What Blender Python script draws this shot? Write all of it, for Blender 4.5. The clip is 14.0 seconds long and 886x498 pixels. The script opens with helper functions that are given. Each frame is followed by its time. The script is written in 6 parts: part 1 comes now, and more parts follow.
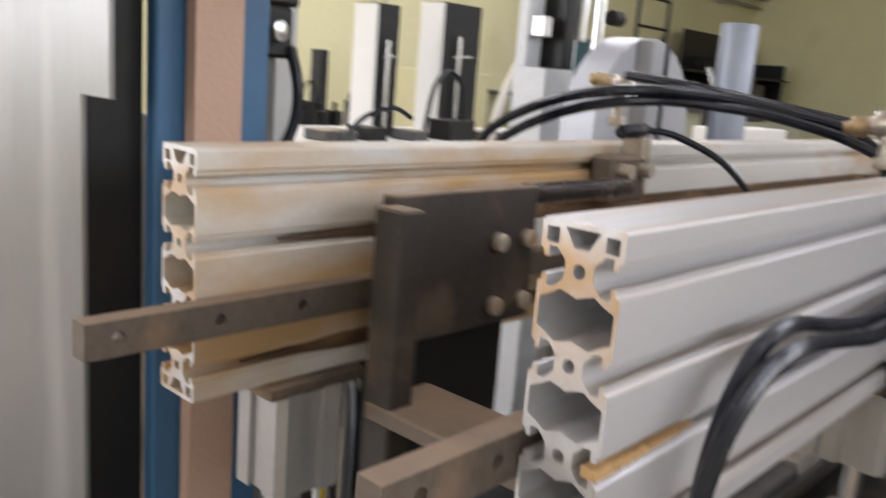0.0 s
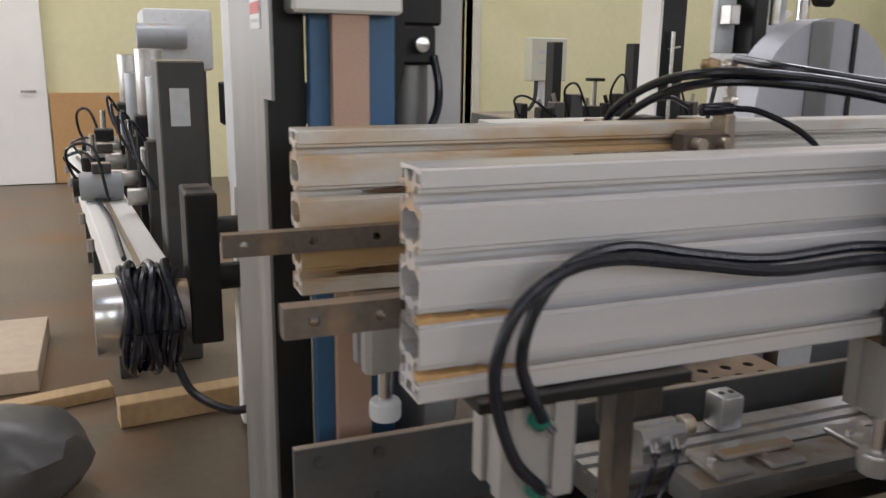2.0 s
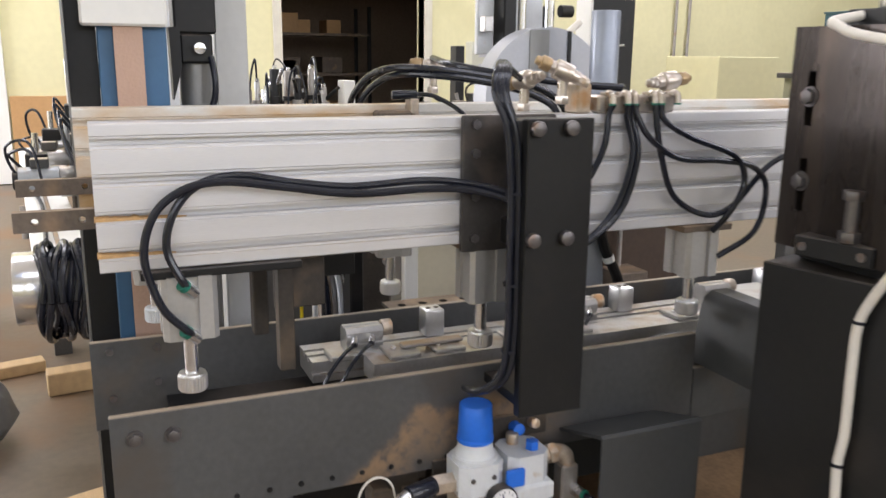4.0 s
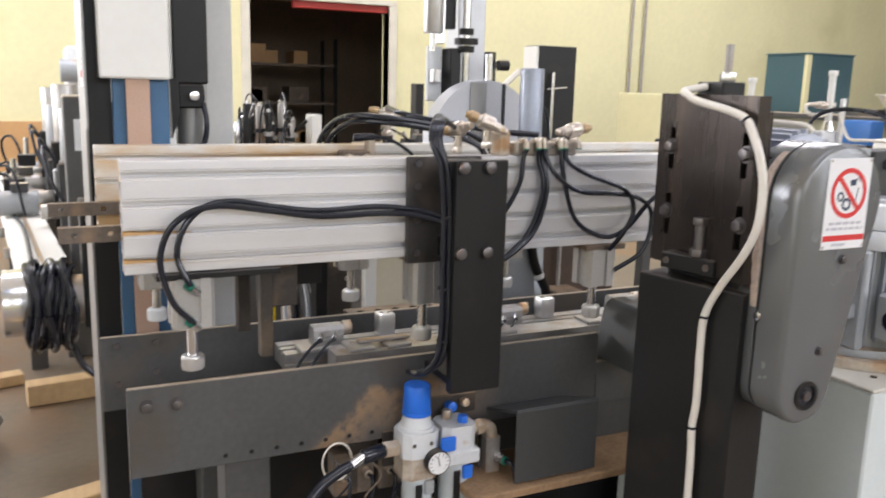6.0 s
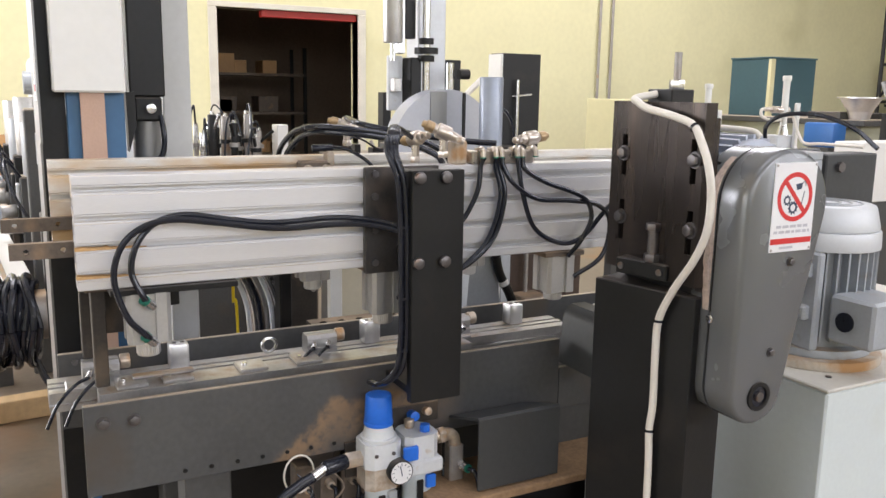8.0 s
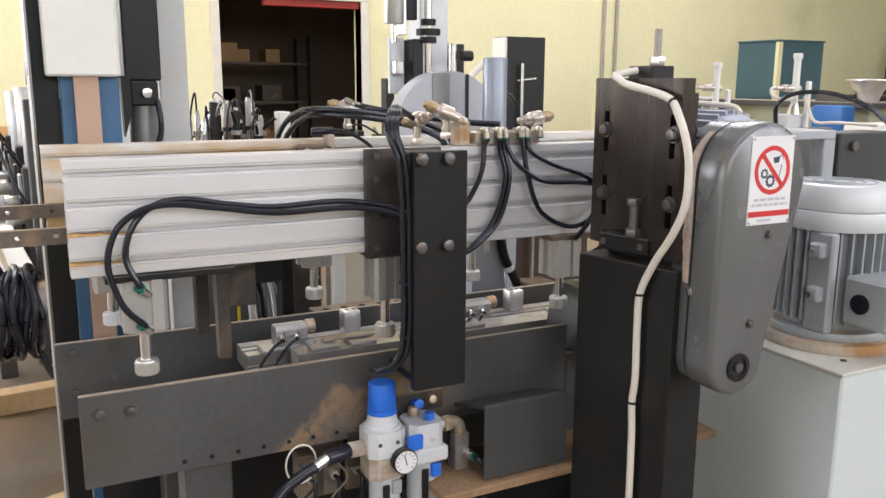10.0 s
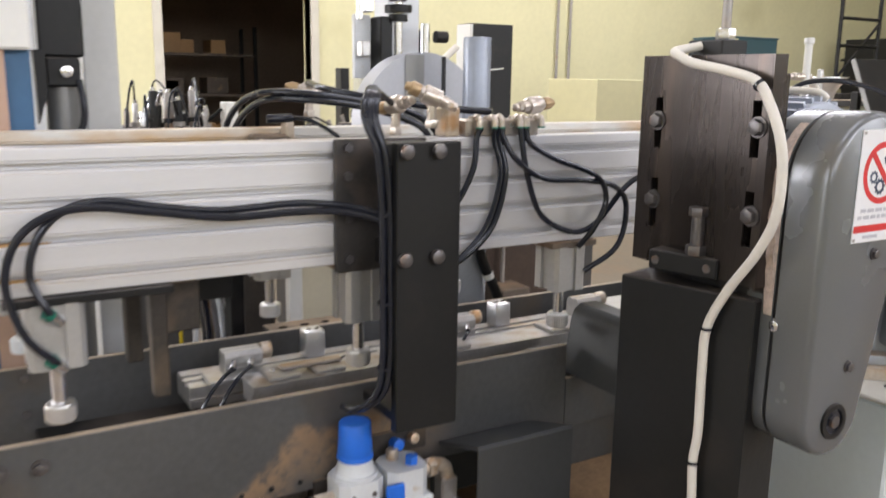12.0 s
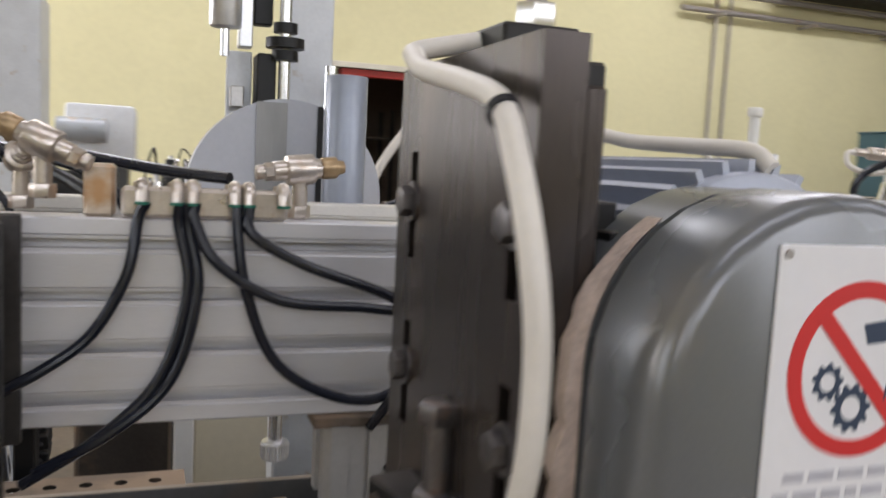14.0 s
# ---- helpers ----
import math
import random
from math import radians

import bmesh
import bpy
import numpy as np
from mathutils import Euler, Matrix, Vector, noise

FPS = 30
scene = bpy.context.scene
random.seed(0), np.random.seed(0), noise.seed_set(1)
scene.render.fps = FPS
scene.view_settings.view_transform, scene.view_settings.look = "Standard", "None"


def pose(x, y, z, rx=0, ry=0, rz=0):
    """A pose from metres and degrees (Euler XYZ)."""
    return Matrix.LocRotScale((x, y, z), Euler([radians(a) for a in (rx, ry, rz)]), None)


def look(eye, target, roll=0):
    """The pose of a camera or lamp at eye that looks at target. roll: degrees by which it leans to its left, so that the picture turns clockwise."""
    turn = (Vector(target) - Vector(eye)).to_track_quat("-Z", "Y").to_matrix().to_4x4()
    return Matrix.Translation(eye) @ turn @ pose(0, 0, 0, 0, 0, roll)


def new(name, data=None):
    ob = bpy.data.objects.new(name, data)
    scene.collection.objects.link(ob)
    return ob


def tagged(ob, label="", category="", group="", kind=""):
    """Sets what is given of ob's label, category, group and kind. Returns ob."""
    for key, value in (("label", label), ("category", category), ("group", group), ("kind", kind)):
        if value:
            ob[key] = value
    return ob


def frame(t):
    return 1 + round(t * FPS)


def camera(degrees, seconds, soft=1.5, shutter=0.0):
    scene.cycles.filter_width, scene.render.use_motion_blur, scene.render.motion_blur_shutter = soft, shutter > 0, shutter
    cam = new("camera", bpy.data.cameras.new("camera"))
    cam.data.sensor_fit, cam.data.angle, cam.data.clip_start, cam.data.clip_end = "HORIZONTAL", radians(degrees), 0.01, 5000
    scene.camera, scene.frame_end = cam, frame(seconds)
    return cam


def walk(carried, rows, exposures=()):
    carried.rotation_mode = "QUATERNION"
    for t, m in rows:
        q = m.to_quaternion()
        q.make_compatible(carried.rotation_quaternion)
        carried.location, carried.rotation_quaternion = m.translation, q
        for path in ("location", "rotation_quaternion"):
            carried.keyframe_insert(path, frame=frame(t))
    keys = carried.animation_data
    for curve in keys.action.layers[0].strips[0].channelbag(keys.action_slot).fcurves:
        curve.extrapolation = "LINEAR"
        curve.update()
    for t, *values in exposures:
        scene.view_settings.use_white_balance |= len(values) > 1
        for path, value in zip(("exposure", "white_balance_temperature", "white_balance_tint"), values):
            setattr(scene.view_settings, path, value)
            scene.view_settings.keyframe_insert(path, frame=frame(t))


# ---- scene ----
cam = camera(56.1, 14.0, shutter=0.5)
PATH = [
    (0, (-0.081, 0.097, 1.445), (-1.4, 1.542, 1.036), 4.6),
    (0.5, (-0.049, 0.142, 1.46), (-1.657, 1.287, 1.14), 3.2),
    (1, (0.024, 0.167, 1.465), (-1.71, 1.083, 1.073), 2.4),
    (1.5, (0.161, 0.177, 1.471), (-1.626, 0.963, 1.036), 1.5),
    (2, (0.289, 0.206, 1.466), (-1.516, 0.935, 1.004), 0.8),
    (2.5, (0.364, 0.316, 1.453), (-1.473, 1.0, 1.056), 1.6),
    (3, (0.459, 0.409, 1.459), (-1.384, 1.083, 1.071), 2.5),
    (3.5, (0.607, 0.424, 1.467), (-1.184, 1.193, 1.018), 1.8),
    (3.7, (0.687, 0.419, 1.462), (-1.106, 1.18, 1.008), 0.8),
    (5.8, (1.085, 0.318, 1.535), (-0.689, 1.133, 1.101), 1.3),
    (6, (1.098, 0.308, 1.511), (-0.671, 1.159, 1.126), 1.6),
    (6.5, (1.109, 0.32, 1.514), (-0.633, 1.234, 1.154), 1.7),
    (7, (1.115, 0.327, 1.517), (-0.626, 1.243, 1.157), 1.3),
    (9.5, (1.103, 0.347, 1.509), (-0.643, 1.242, 1.125), 0.5),
    (10, (1.084, 0.354, 1.501), (-0.662, 1.245, 1.107), 0.3),
    (10.5, (1.049, 0.356, 1.51), (-0.685, 1.259, 1.087), 0.7),
    (11, (1.014, 0.361, 1.498), (-0.719, 1.265, 1.074), 0.8),
    (11.5, (0.955, 0.361, 1.503), (-0.755, 1.295, 1.052), 0.9),
    (12, (0.833, 0.42, 1.473), (-0.853, 1.419, 1.071), 0.9),
    (12.5, (0.724, 0.527, 1.474), (-0.935, 1.596, 1.146), -0.2),
    (13, (0.658, 0.723, 1.448), (-1.002, 1.783, 1.103), 0.1),
    (13.5, (0.571, 0.925, 1.435), (-1.166, 1.874, 1.154), 1.4),
    (14, (0.492, 1.13, 1.446), (-1.384, 1.792, 1.239), 3.0),
]
EXPOSURES = [(0, 0.74), (0.5, 0.35), (1.5, 0.12), (2.5, 0.05), (3.0, 0.3), (3.5, 0.78), (5.0, 1.04), (9.5, 1.04), (12.0, 1.02), (13.5, 0.98), (14.0, 0.46)]
walk(cam, [(t, look(eye, target, roll)) for t, eye, target, roll in PATH], EXPOSURES)


# ---- world and light ----
world = bpy.data.worlds.new("sky")
world.use_nodes = True
scene.world = world
wn = world.node_tree.nodes
sky = wn.new("ShaderNodeTexSky")
sky.sky_type, sky.sun_disc = "NISHITA", False
sky.sun_elevation, sky.sun_rotation = radians(40), radians(60)
world.node_tree.links.new(sky.outputs[0], wn["Background"].inputs[0])
wn["Background"].inputs[1].default_value = 0.12


def window_light(name, m, w, h, watts, colour=(0.955, 0.925, 0.995)):
    """Daylight entering through one window opening or added skylight."""
    d = bpy.data.lights.new(name, "AREA")
    d.shape, d.size, d.size_y, d.energy, d.color = "RECTANGLE", w, h, watts * 1.04, colour
    ob = new(name, d)
    ob.matrix_world = m
    return ob


for i in range(4):
    y = -4.0 + 5.0 * i
    window_light("window_daylight", look((6.9, y, 3.7), (0, y, 1.0)), 3.6, 2.4, (50, 50, 85, 100)[i])
for i in range(2):
    x = -6.5 + 6.5 * i
    window_light("window_daylight", look((x, -6.9, 2.6), (x, 0, 1.0)), 3.6, 2.6, (250, 50)[i])
# Unseen skylights, added to brighten upward faces from above.
for x, y, w in ((-6, 0, 150), (-6, 8, 200), (1.5, 1.5, 45), (1.5, 9, 60)):
    window_light("added_skylight_fill", look((x, y, 6.35), (x, y + 0.001, 0)), 1.6, 5.0, w)
window_light("window_daylight", look((-9.6, -4.65, 2.5), (0, -2.0, 1.2)), 2.7, 2.0, 100)
scene.view_settings.exposure = 0.0


# ---- materials ----
def mat(name, base, rough=0.5, metal=0.0, var=0.12, scale=9.0, fine=120.0, bump=0.15, second=None, amount=0.5, second_scale=4.0, dust=None, dust_amount=0.0, spec=0.5, stretch=None):
    """Base colour with broad and fine variation, an optional second colour in patches, and dust settled on upward faces."""
    m = bpy.data.materials.new(name)
    m.use_nodes = True
    nt = m.node_tree
    bs = nt.nodes["Principled BSDF"]
    L = nt.links.new
    co = nt.nodes.new("ShaderNodeTexCoord")
    src = co.outputs["Object"]
    if stretch:
        mp = nt.nodes.new("ShaderNodeMapping")
        mp.inputs["Scale"].default_value = stretch
        L(src, mp.inputs[0])
        src = mp.outputs[0]

    def noise_at(s, detail=4.0):
        n = nt.nodes.new("ShaderNodeTexNoise")
        n.inputs["Scale"].default_value, n.inputs["Detail"].default_value = s, detail
        L(src, n.inputs["Vector"])
        return n

    def mix(a, b, f):
        n = nt.nodes.new("ShaderNodeMix")
        n.data_type = "RGBA"
        for sock, v in ((n.inputs[6], a), (n.inputs[7], b), (n.inputs[0], f)):
            if hasattr(v, "links"):
                L(v, sock)
            else:
                sock.default_value = v
        return n.outputs[2]

    def ramp(v, lo, hi):
        n = nt.nodes.new("ShaderNodeMapRange")
        n.inputs[1].default_value, n.inputs[2].default_value = lo, hi
        L(v, n.inputs[0])
        return n.outputs[0]

    c = (*base, 1)
    dark, light = (*[v * (1 - var) for v in base], 1), (*[min(1, v * (1 + var)) for v in base], 1)
    broad, small = noise_at(scale), noise_at(fine, 2.0)
    col = mix(dark, light, ramp(broad.outputs[0], 0.3, 0.7))
    col = mix(col, mix(dark, light, ramp(small.outputs[0], 0.3, 0.7)), 0.35)
    if second:
        patch = noise_at(second_scale, 6.0)
        col = mix(col, (*second, 1), ramp(patch.outputs[0], 0.72 - 0.45 * amount, 0.82 - 0.3 * amount))
    if dust:
        ge = nt.nodes.new("ShaderNodeNewGeometry")
        sp = nt.nodes.new("ShaderNodeSeparateXYZ")
        L(ge.outputs["Normal"], sp.inputs[0])
        up = ramp(sp.outputs[2], 0.5, 0.95)
        mu = nt.nodes.new("ShaderNodeMath")
        mu.operation = "MULTIPLY"
        L(up, mu.inputs[0])
        L(ramp(broad.outputs[0], 0.6 - dust_amount * 0.5, 0.75 - dust_amount * 0.2), mu.inputs[1])
        col = mix(col, (*dust, 1), mu.outputs[0])
    L(col, bs.inputs["Base Color"])
    bs.inputs["Metallic"].default_value = metal
    bs.inputs["Specular IOR Level"].default_value = spec
    rr = nt.nodes.new("ShaderNodeMapRange")
    rr.inputs[3].default_value, rr.inputs[4].default_value = max(0.04, rough - 0.1), min(1, rough + 0.1)
    L(broad.outputs[0], rr.inputs[0])
    L(rr.outputs[0], bs.inputs["Roughness"])
    if bump:
        b = nt.nodes.new("ShaderNodeBump")
        b.inputs["Strength"].default_value, b.inputs["Distance"].default_value = bump, 0.002
        L(small.outputs[0], b.inputs["Height"])
        L(b.outputs[0], bs.inputs["Normal"])
    return m


DUST = (0.42, 0.30, 0.19)
ALU = mat("anodised_aluminium", (0.70, 0.695, 0.71), 0.36, 0.35, 0.07, 5, 200, 0.05, second=(0.60, 0.575, 0.55), amount=0.34, second_scale=2.5, dust=(0.55, 0.47, 0.37), dust_amount=0.25, stretch=(6, 0.4, 6))
ALU_DUSTY = mat("dusty_aluminium", (0.70, 0.68, 0.63), 0.5, 0.25, 0.1, 5, 150, 0.1, second=(0.57, 0.38, 0.19), amount=0.52, second_scale=3.5, stretch=(3, 1.2, 3))
ALU_END = mat("sawn_aluminium_end", (0.60, 0.595, 0.60), 0.4, 0.45, 0.12, 40, 300, 0.1, second=(0.50, 0.34, 0.20), amount=0.5, second_scale=14)
CAST = mat("cast_aluminium", (0.50, 0.49, 0.475), 0.36, 0.7, 0.18, 20, 150, 0.1, dust=(0.36, 0.28, 0.20), dust_amount=0.3)
BODY = mat("cylinder_aluminium", (0.46, 0.455, 0.445), 0.36, 0.5, 0.1, 8, 160, 0.06, dust=DUST, dust_amount=0.3)
FINS = mat("blue_grey_fin_paint", (0.42, 0.45, 0.52), 0.42, 0.1, 0.08, 9, 140, 0.1)
CHROME = mat("polished_steel", (0.75, 0.75, 0.76), 0.22, 0.95, 0.06, 15, 200, 0.03)
STEEL = mat("bare_steel", (0.36, 0.34, 0.32), 0.5, 0.6, 0.2, 12, 120, 0.15, second=(0.36, 0.25, 0.17), amount=0.3, second_scale=7, dust=DUST, dust_amount=0.6)
BAR = mat("dusty_steel_bar", (0.15, 0.12, 0.095), 0.65, 0.3, 0.3, 12, 140, 0.2, second=(0.30, 0.20, 0.125), amount=0.38, second_scale=9, dust=(0.34, 0.24, 0.16), dust_amount=0.6)
GREY = mat("grey_machine_paint", (0.074, 0.074, 0.073), 0.45, 0, 0.22, 4, 90, 0.1, second=(0.10, 0.08, 0.06), amount=0.34, second_scale=5, dust=(0.42, 0.34, 0.255), dust_amount=0.85, spec=0.4)
BLACK = mat("black_paint", (0.0115, 0.0115, 0.0115), 0.46, 0, 0.25, 8, 100, 0.1, second=(0.022, 0.019, 0.017), amount=0.36, second_scale=9, dust=(0.12, 0.10, 0.085), dust_amount=0.45, spec=0.32)
# Stretched second colour: brown oil stains plus upright reflection streaks painted in.
OILED = mat("oil_stained_steel_painted_sheen", (0.060, 0.050, 0.045), 0.27, 0.65, 0.28, 5, 160, 0.06, second=(0.155, 0.118, 0.092), amount=0.36, second_scale=3, stretch=(3, 3, 0.45))
DUSTY_STEEL = mat("sawdust_covered_dark_steel", (0.048, 0.040, 0.033), 0.6, 0.2, 0.35, 9, 160, 0.2, second=(0.16, 0.115, 0.075), amount=0.40, second_scale=9, dust=(0.34, 0.24, 0.16), dust_amount=0.7)
NICKEL = mat("dulled_nickel", (0.60, 0.54, 0.48), 0.3, 0.8, 0.15, 50, 250, 0.1, second=(0.45, 0.31, 0.2), amount=0.3, second_scale=45)
SATIN = mat("satin_machined_steel", (0.72, 0.72, 0.73), 0.34, 0.9, 0.08, 30, 200, 0.05)
RUBBER = mat("black_rubber", (0.013, 0.015, 0.023), 0.24, 0, 0.2, 20, 200, 0.06)
WHITE_CABLE = mat("white_cable_sheath", (0.74, 0.70, 0.63), 0.5, 0, 0.06, 20, 200, 0.03)
HAMMER = mat("grey_hammered_enamel", (0.165, 0.172, 0.178), 0.26, 0.3, 0.06, 6, 420, 0.04, second=(0.19, 0.18, 0.165), amount=0.2, second_scale=9, spec=0.6)
MOTOR = mat("grey_motor_paint", (0.38, 0.405, 0.43), 0.4, 0.1, 0.1, 9, 140, 0.1, second=(0.30, 0.27, 0.23), amount=0.22, second_scale=14, dust=DUST, dust_amount=0.25)
BENCH = mat("pale_green_grey_cabinet_paint", (0.65, 0.71, 0.71), 0.42, 0, 0.05, 3, 100, 0.06, second=(0.60, 0.63, 0.58), amount=0.25, second_scale=2.5)
RUST = mat("rusty_flange", (0.50, 0.44, 0.36), 0.75, 0.1, 0.25, 18, 120, 0.3, second=(0.40, 0.22, 0.09), amount=0.48, second_scale=12)
BOLT = mat("dark_bolt_steel", (0.16, 0.15, 0.15), 0.4, 0.8, 0.25, 60, 300, 0.1, second=(0.2, 0.13, 0.09), amount=0.3, second_scale=40)
BRASS = mat("dusty_nickel_brass", (0.55, 0.47, 0.38), 0.4, 0.6, 0.2, 40, 200, 0.1, second=(0.5, 0.3, 0.15), amount=0.45, second_scale=30)
BLUE_PLASTIC = mat("blue_plastic", (0.02, 0.16, 0.72), 0.4, 0, 0.08, 20, 150, 0.05)
GRIMY = mat("grimy_stained_plastic", (0.50, 0.44, 0.37), 0.6, 0.1, 0.25, 20, 150, 0.15, second=(0.30, 0.20, 0.12), amount=0.5, second_scale=22)
PALE_PLASTIC = mat("pale_grey_plastic", (0.66, 0.68, 0.70), 0.4, 0, 0.08, 20, 150, 0.05, second=(0.5, 0.4, 0.3), amount=0.2, second_scale=25)
CLEAR = mat("polycarbonate_bowl", (0.55, 0.6, 0.63), 0.15, 0, 0.05, 20, 150, 0.0)
GREEN_RING = mat("green_fitting_ring", (0.015, 0.16, 0.11), 0.4, 0, 0.05, 20, 150, 0.0)
WALLP = mat("yellow_green_plaster", (0.67, 0.635, 0.39), 0.9, 0, 0.07, 0.6, 14, 0.25, second=(0.60, 0.565, 0.33), amount=0.3, second_scale=0.8)
WHITEP = mat("white_paint", (0.78, 0.77, 0.73), 0.6, 0, 0.04, 3, 60, 0.08)
FLOOR = mat("dusty_concrete", (0.175, 0.138, 0.10), 0.5, 0, 0.22, 0.9, 25, 0.3, second=(0.215, 0.125, 0.065), amount=0.48, second_scale=1.4)
WOOD = mat("pale_timber", (0.52, 0.36, 0.19), 0.7, 0, 0.15, 4, 60, 0.2, stretch=(1, 8, 8))
PANEL_WOOD = mat("orange_plywood", (0.48, 0.28, 0.12), 0.6, 0, 0.12, 2, 30, 0.1)
# Lighter second colour paints upright shading streaks on the bare sheet.
SHEET = mat("bare_sheet_shading_streaks", (0.24, 0.24, 0.237), 0.38, 0.55, 0.1, 3, 60, 0.08, second=(0.34, 0.335, 0.325), amount=0.45, second_scale=3, stretch=(3, 3, 0.5))
BLUEP = mat("blue_enamel", (0.045, 0.125, 0.24), 0.45, 0, 0.1, 4, 60, 0.08)
BELT = mat("sanding_belt", (0.50, 0.34, 0.26), 0.85, 0, 0.07, 6, 200, 0.3)
TEAL = mat("teal_cabinet_paint", (0.040, 0.095, 0.115), 0.6, 0, 0.12, 2, 40, 0.08)
DARKROOM = mat("dark_store_wall", (0.26, 0.20, 0.15), 0.9, 0, 0.25, 1, 20, 0.2)
GATE_PAINT = mat("aged_cream_paint", (0.60, 0.57, 0.48), 0.6, 0, 0.1, 4, 60, 0.1)
RED = mat("red_enamel", (0.35, 0.02, 0.012), 0.5, 0, 0.1, 3, 60, 0.05)
YELLOW = mat("yellow_plastic", (0.75, 0.55, 0.02), 0.45, 0, 0.05, 10, 90, 0.0)
HOOD = mat("dark_grey_sheet_paint", (0.055, 0.057, 0.058), 0.45, 0, 0.15, 5, 90, 0.08, spec=0.4)
WORN_PLATE = mat("dusty_worn_plate", (0.058, 0.053, 0.050), 0.45, 0.3, 0.35, 14, 150, 0.15, second=(0.13, 0.105, 0.088), amount=0.40, second_scale=11)
KNOB_BRASS = mat("dull_brass_knob", (0.42, 0.30, 0.17), 0.4, 0.6, 0.2, 60, 200, 0.1)
FELT = mat("crumbling_felt_seal", (0.56, 0.45, 0.38), 0.95, 0, 0.3, 60, 260, 0.6)
SIGN_WHITE = mat("white_sign_plastic", (0.80, 0.80, 0.81), 0.4, 0, 0.03, 20, 150, 0.0)
SIGN_RED = mat("red_print", (0.62, 0.03, 0.03), 0.45, 0, 0.05, 20, 150, 0.0)
SIGN_INK = mat("dark_print", (0.03, 0.05, 0.09), 0.5, 0, 0.05, 20, 150, 0.0)
SIGN_PALE = mat("faded_print", (0.5, 0.5, 0.54), 0.5, 0, 0.1, 60, 200, 0.0)


# ---- shaping helpers ----
def box(bm, x0, x1, y0, y1, z0, z1, bev=0.0, seg=1):
    r = bmesh.ops.create_cube(bm, size=1)
    vs = r["verts"]
    for v in vs:
        v.co = Vector(((x0 + x1) / 2 + v.co.x * (x1 - x0), (y0 + y1) / 2 + v.co.y * (y1 - y0), (z0 + z1) / 2 + v.co.z * (z1 - z0)))
    if bev:
        bmesh.ops.bevel(bm, geom=list({e for v in vs for e in v.link_edges}), offset=bev, segments=seg, affect="EDGES", profile=0.5)
    return bm


def cyl(bm, p0, p1, r0, r1=None, seg=20, bev=0.0):
    p0, p1 = Vector(p0), Vector(p1)
    d = p1 - p0
    m = Matrix.Translation((p0 + p1) / 2) @ d.to_track_quat("Z", "Y").to_matrix().to_4x4()
    r = bmesh.ops.create_cone(bm, cap_ends=True, segments=seg, radius1=r0, radius2=r0 if r1 is None else r1, depth=d.length, matrix=m)
    if bev:
        vs = set(r["verts"])
        rim = [e for e in bm.edges if e.verts[0] in vs and e.verts[1] in vs and any(len(f.verts) > 4 for f in e.link_faces)]
        bmesh.ops.bevel(bm, geom=rim, offset=bev, segments=2, affect="EDGES", profile=0.5)
    return bm


def smooth_line(pts, n=8):
    pts = [Vector(p) for p in pts]
    if len(pts) < 3:
        return pts
    q = [2 * pts[0] - pts[1], *pts, 2 * pts[-1] - pts[-2]]
    out = []
    for i in range(1, len(q) - 2):
        a, b, c, d = q[i - 1 : i + 3]
        for k in range(n):
            t = k / n
            out.append(0.5 * (2 * b + (c - a) * t + (2 * a - 5 * b + 4 * c - d) * t * t + (3 * b - a - 3 * c + d) * t ** 3))
    return out + [pts[-1]]


def tube(bm, pts, r, seg=10, n=8):
    line = smooth_line(pts, n)
    side = None
    rings = []
    for i, p in enumerate(line):
        d = (line[min(i + 1, len(line) - 1)] - line[max(i - 1, 0)]).normalized()
        side = d.orthogonal().normalized() if side is None else (side - d * side.dot(d)).normalized()
        up = d.cross(side)
        rings.append([bm.verts.new(p + r * (math.cos(a) * side + math.sin(a) * up)) for a in (2 * math.pi * k / seg for k in range(seg))])
    for a, b in zip(rings, rings[1:]):
        for k in range(seg):
            bm.faces.new((a[k], a[(k + 1) % seg], b[(k + 1) % seg], b[k]))
    bm.faces.new(rings[0][::-1]), bm.faces.new(rings[-1])
    return bm


def prism(bm, loops, place, depth):
    """Fills outline and hole loops (2D) and pulls the face out along depth; place maps (u, v) to the world."""
    edges = []
    for loop in loops:
        vs = [bm.verts.new(place(u, v)) for u, v in loop]
        edges += [bm.edges.new((vs[i], vs[(i + 1) % len(vs)])) for i in range(len(vs))]
    f = bmesh.ops.triangle_fill(bm, use_beauty=True, use_dissolve=False, edges=edges)
    faces = [g for g in f["geom"] if isinstance(g, bmesh.types.BMFace)]
    r = bmesh.ops.extrude_face_region(bm, geom=faces)
    bmesh.ops.translate(bm, verts=[g for g in r["geom"] if isinstance(g, bmesh.types.BMVert)], vec=depth)
    bmesh.ops.recalc_face_normals(bm, faces=list(bm.faces))
    return bm


def stadium(cu, cv0, cv1, r0, r1, n=14):
    """Outline of a belt guard: an arc of radius r0 at the bottom, of r1 at the top."""
    out = [(cu + r0 * math.cos(a), cv0 + r0 * math.sin(a)) for a in (math.pi + math.pi * k / n for k in range(n + 1))]
    return out + [(cu + r1 * math.cos(a), cv1 + r1 * math.sin(a)) for a in (math.pi * k / n for k in range(n + 1))]


def circle(cu, cv, r, n=24):
    return [(cu + r * math.cos(2 * math.pi * k / n), cv + r * math.sin(2 * math.pi * k / n)) for k in range(n)]


def hexhead(bm, p, d, r=0.009, h=0.007):
    p, d = Vector(p), Vector(d)
    cyl(bm, p, p + d * 0.002, r * 1.3, seg=16)
    cyl(bm, p + d * 0.002, p + d * (0.002 + h), r, seg=6, bev=r * 0.12)
    return bm


BASE = {}


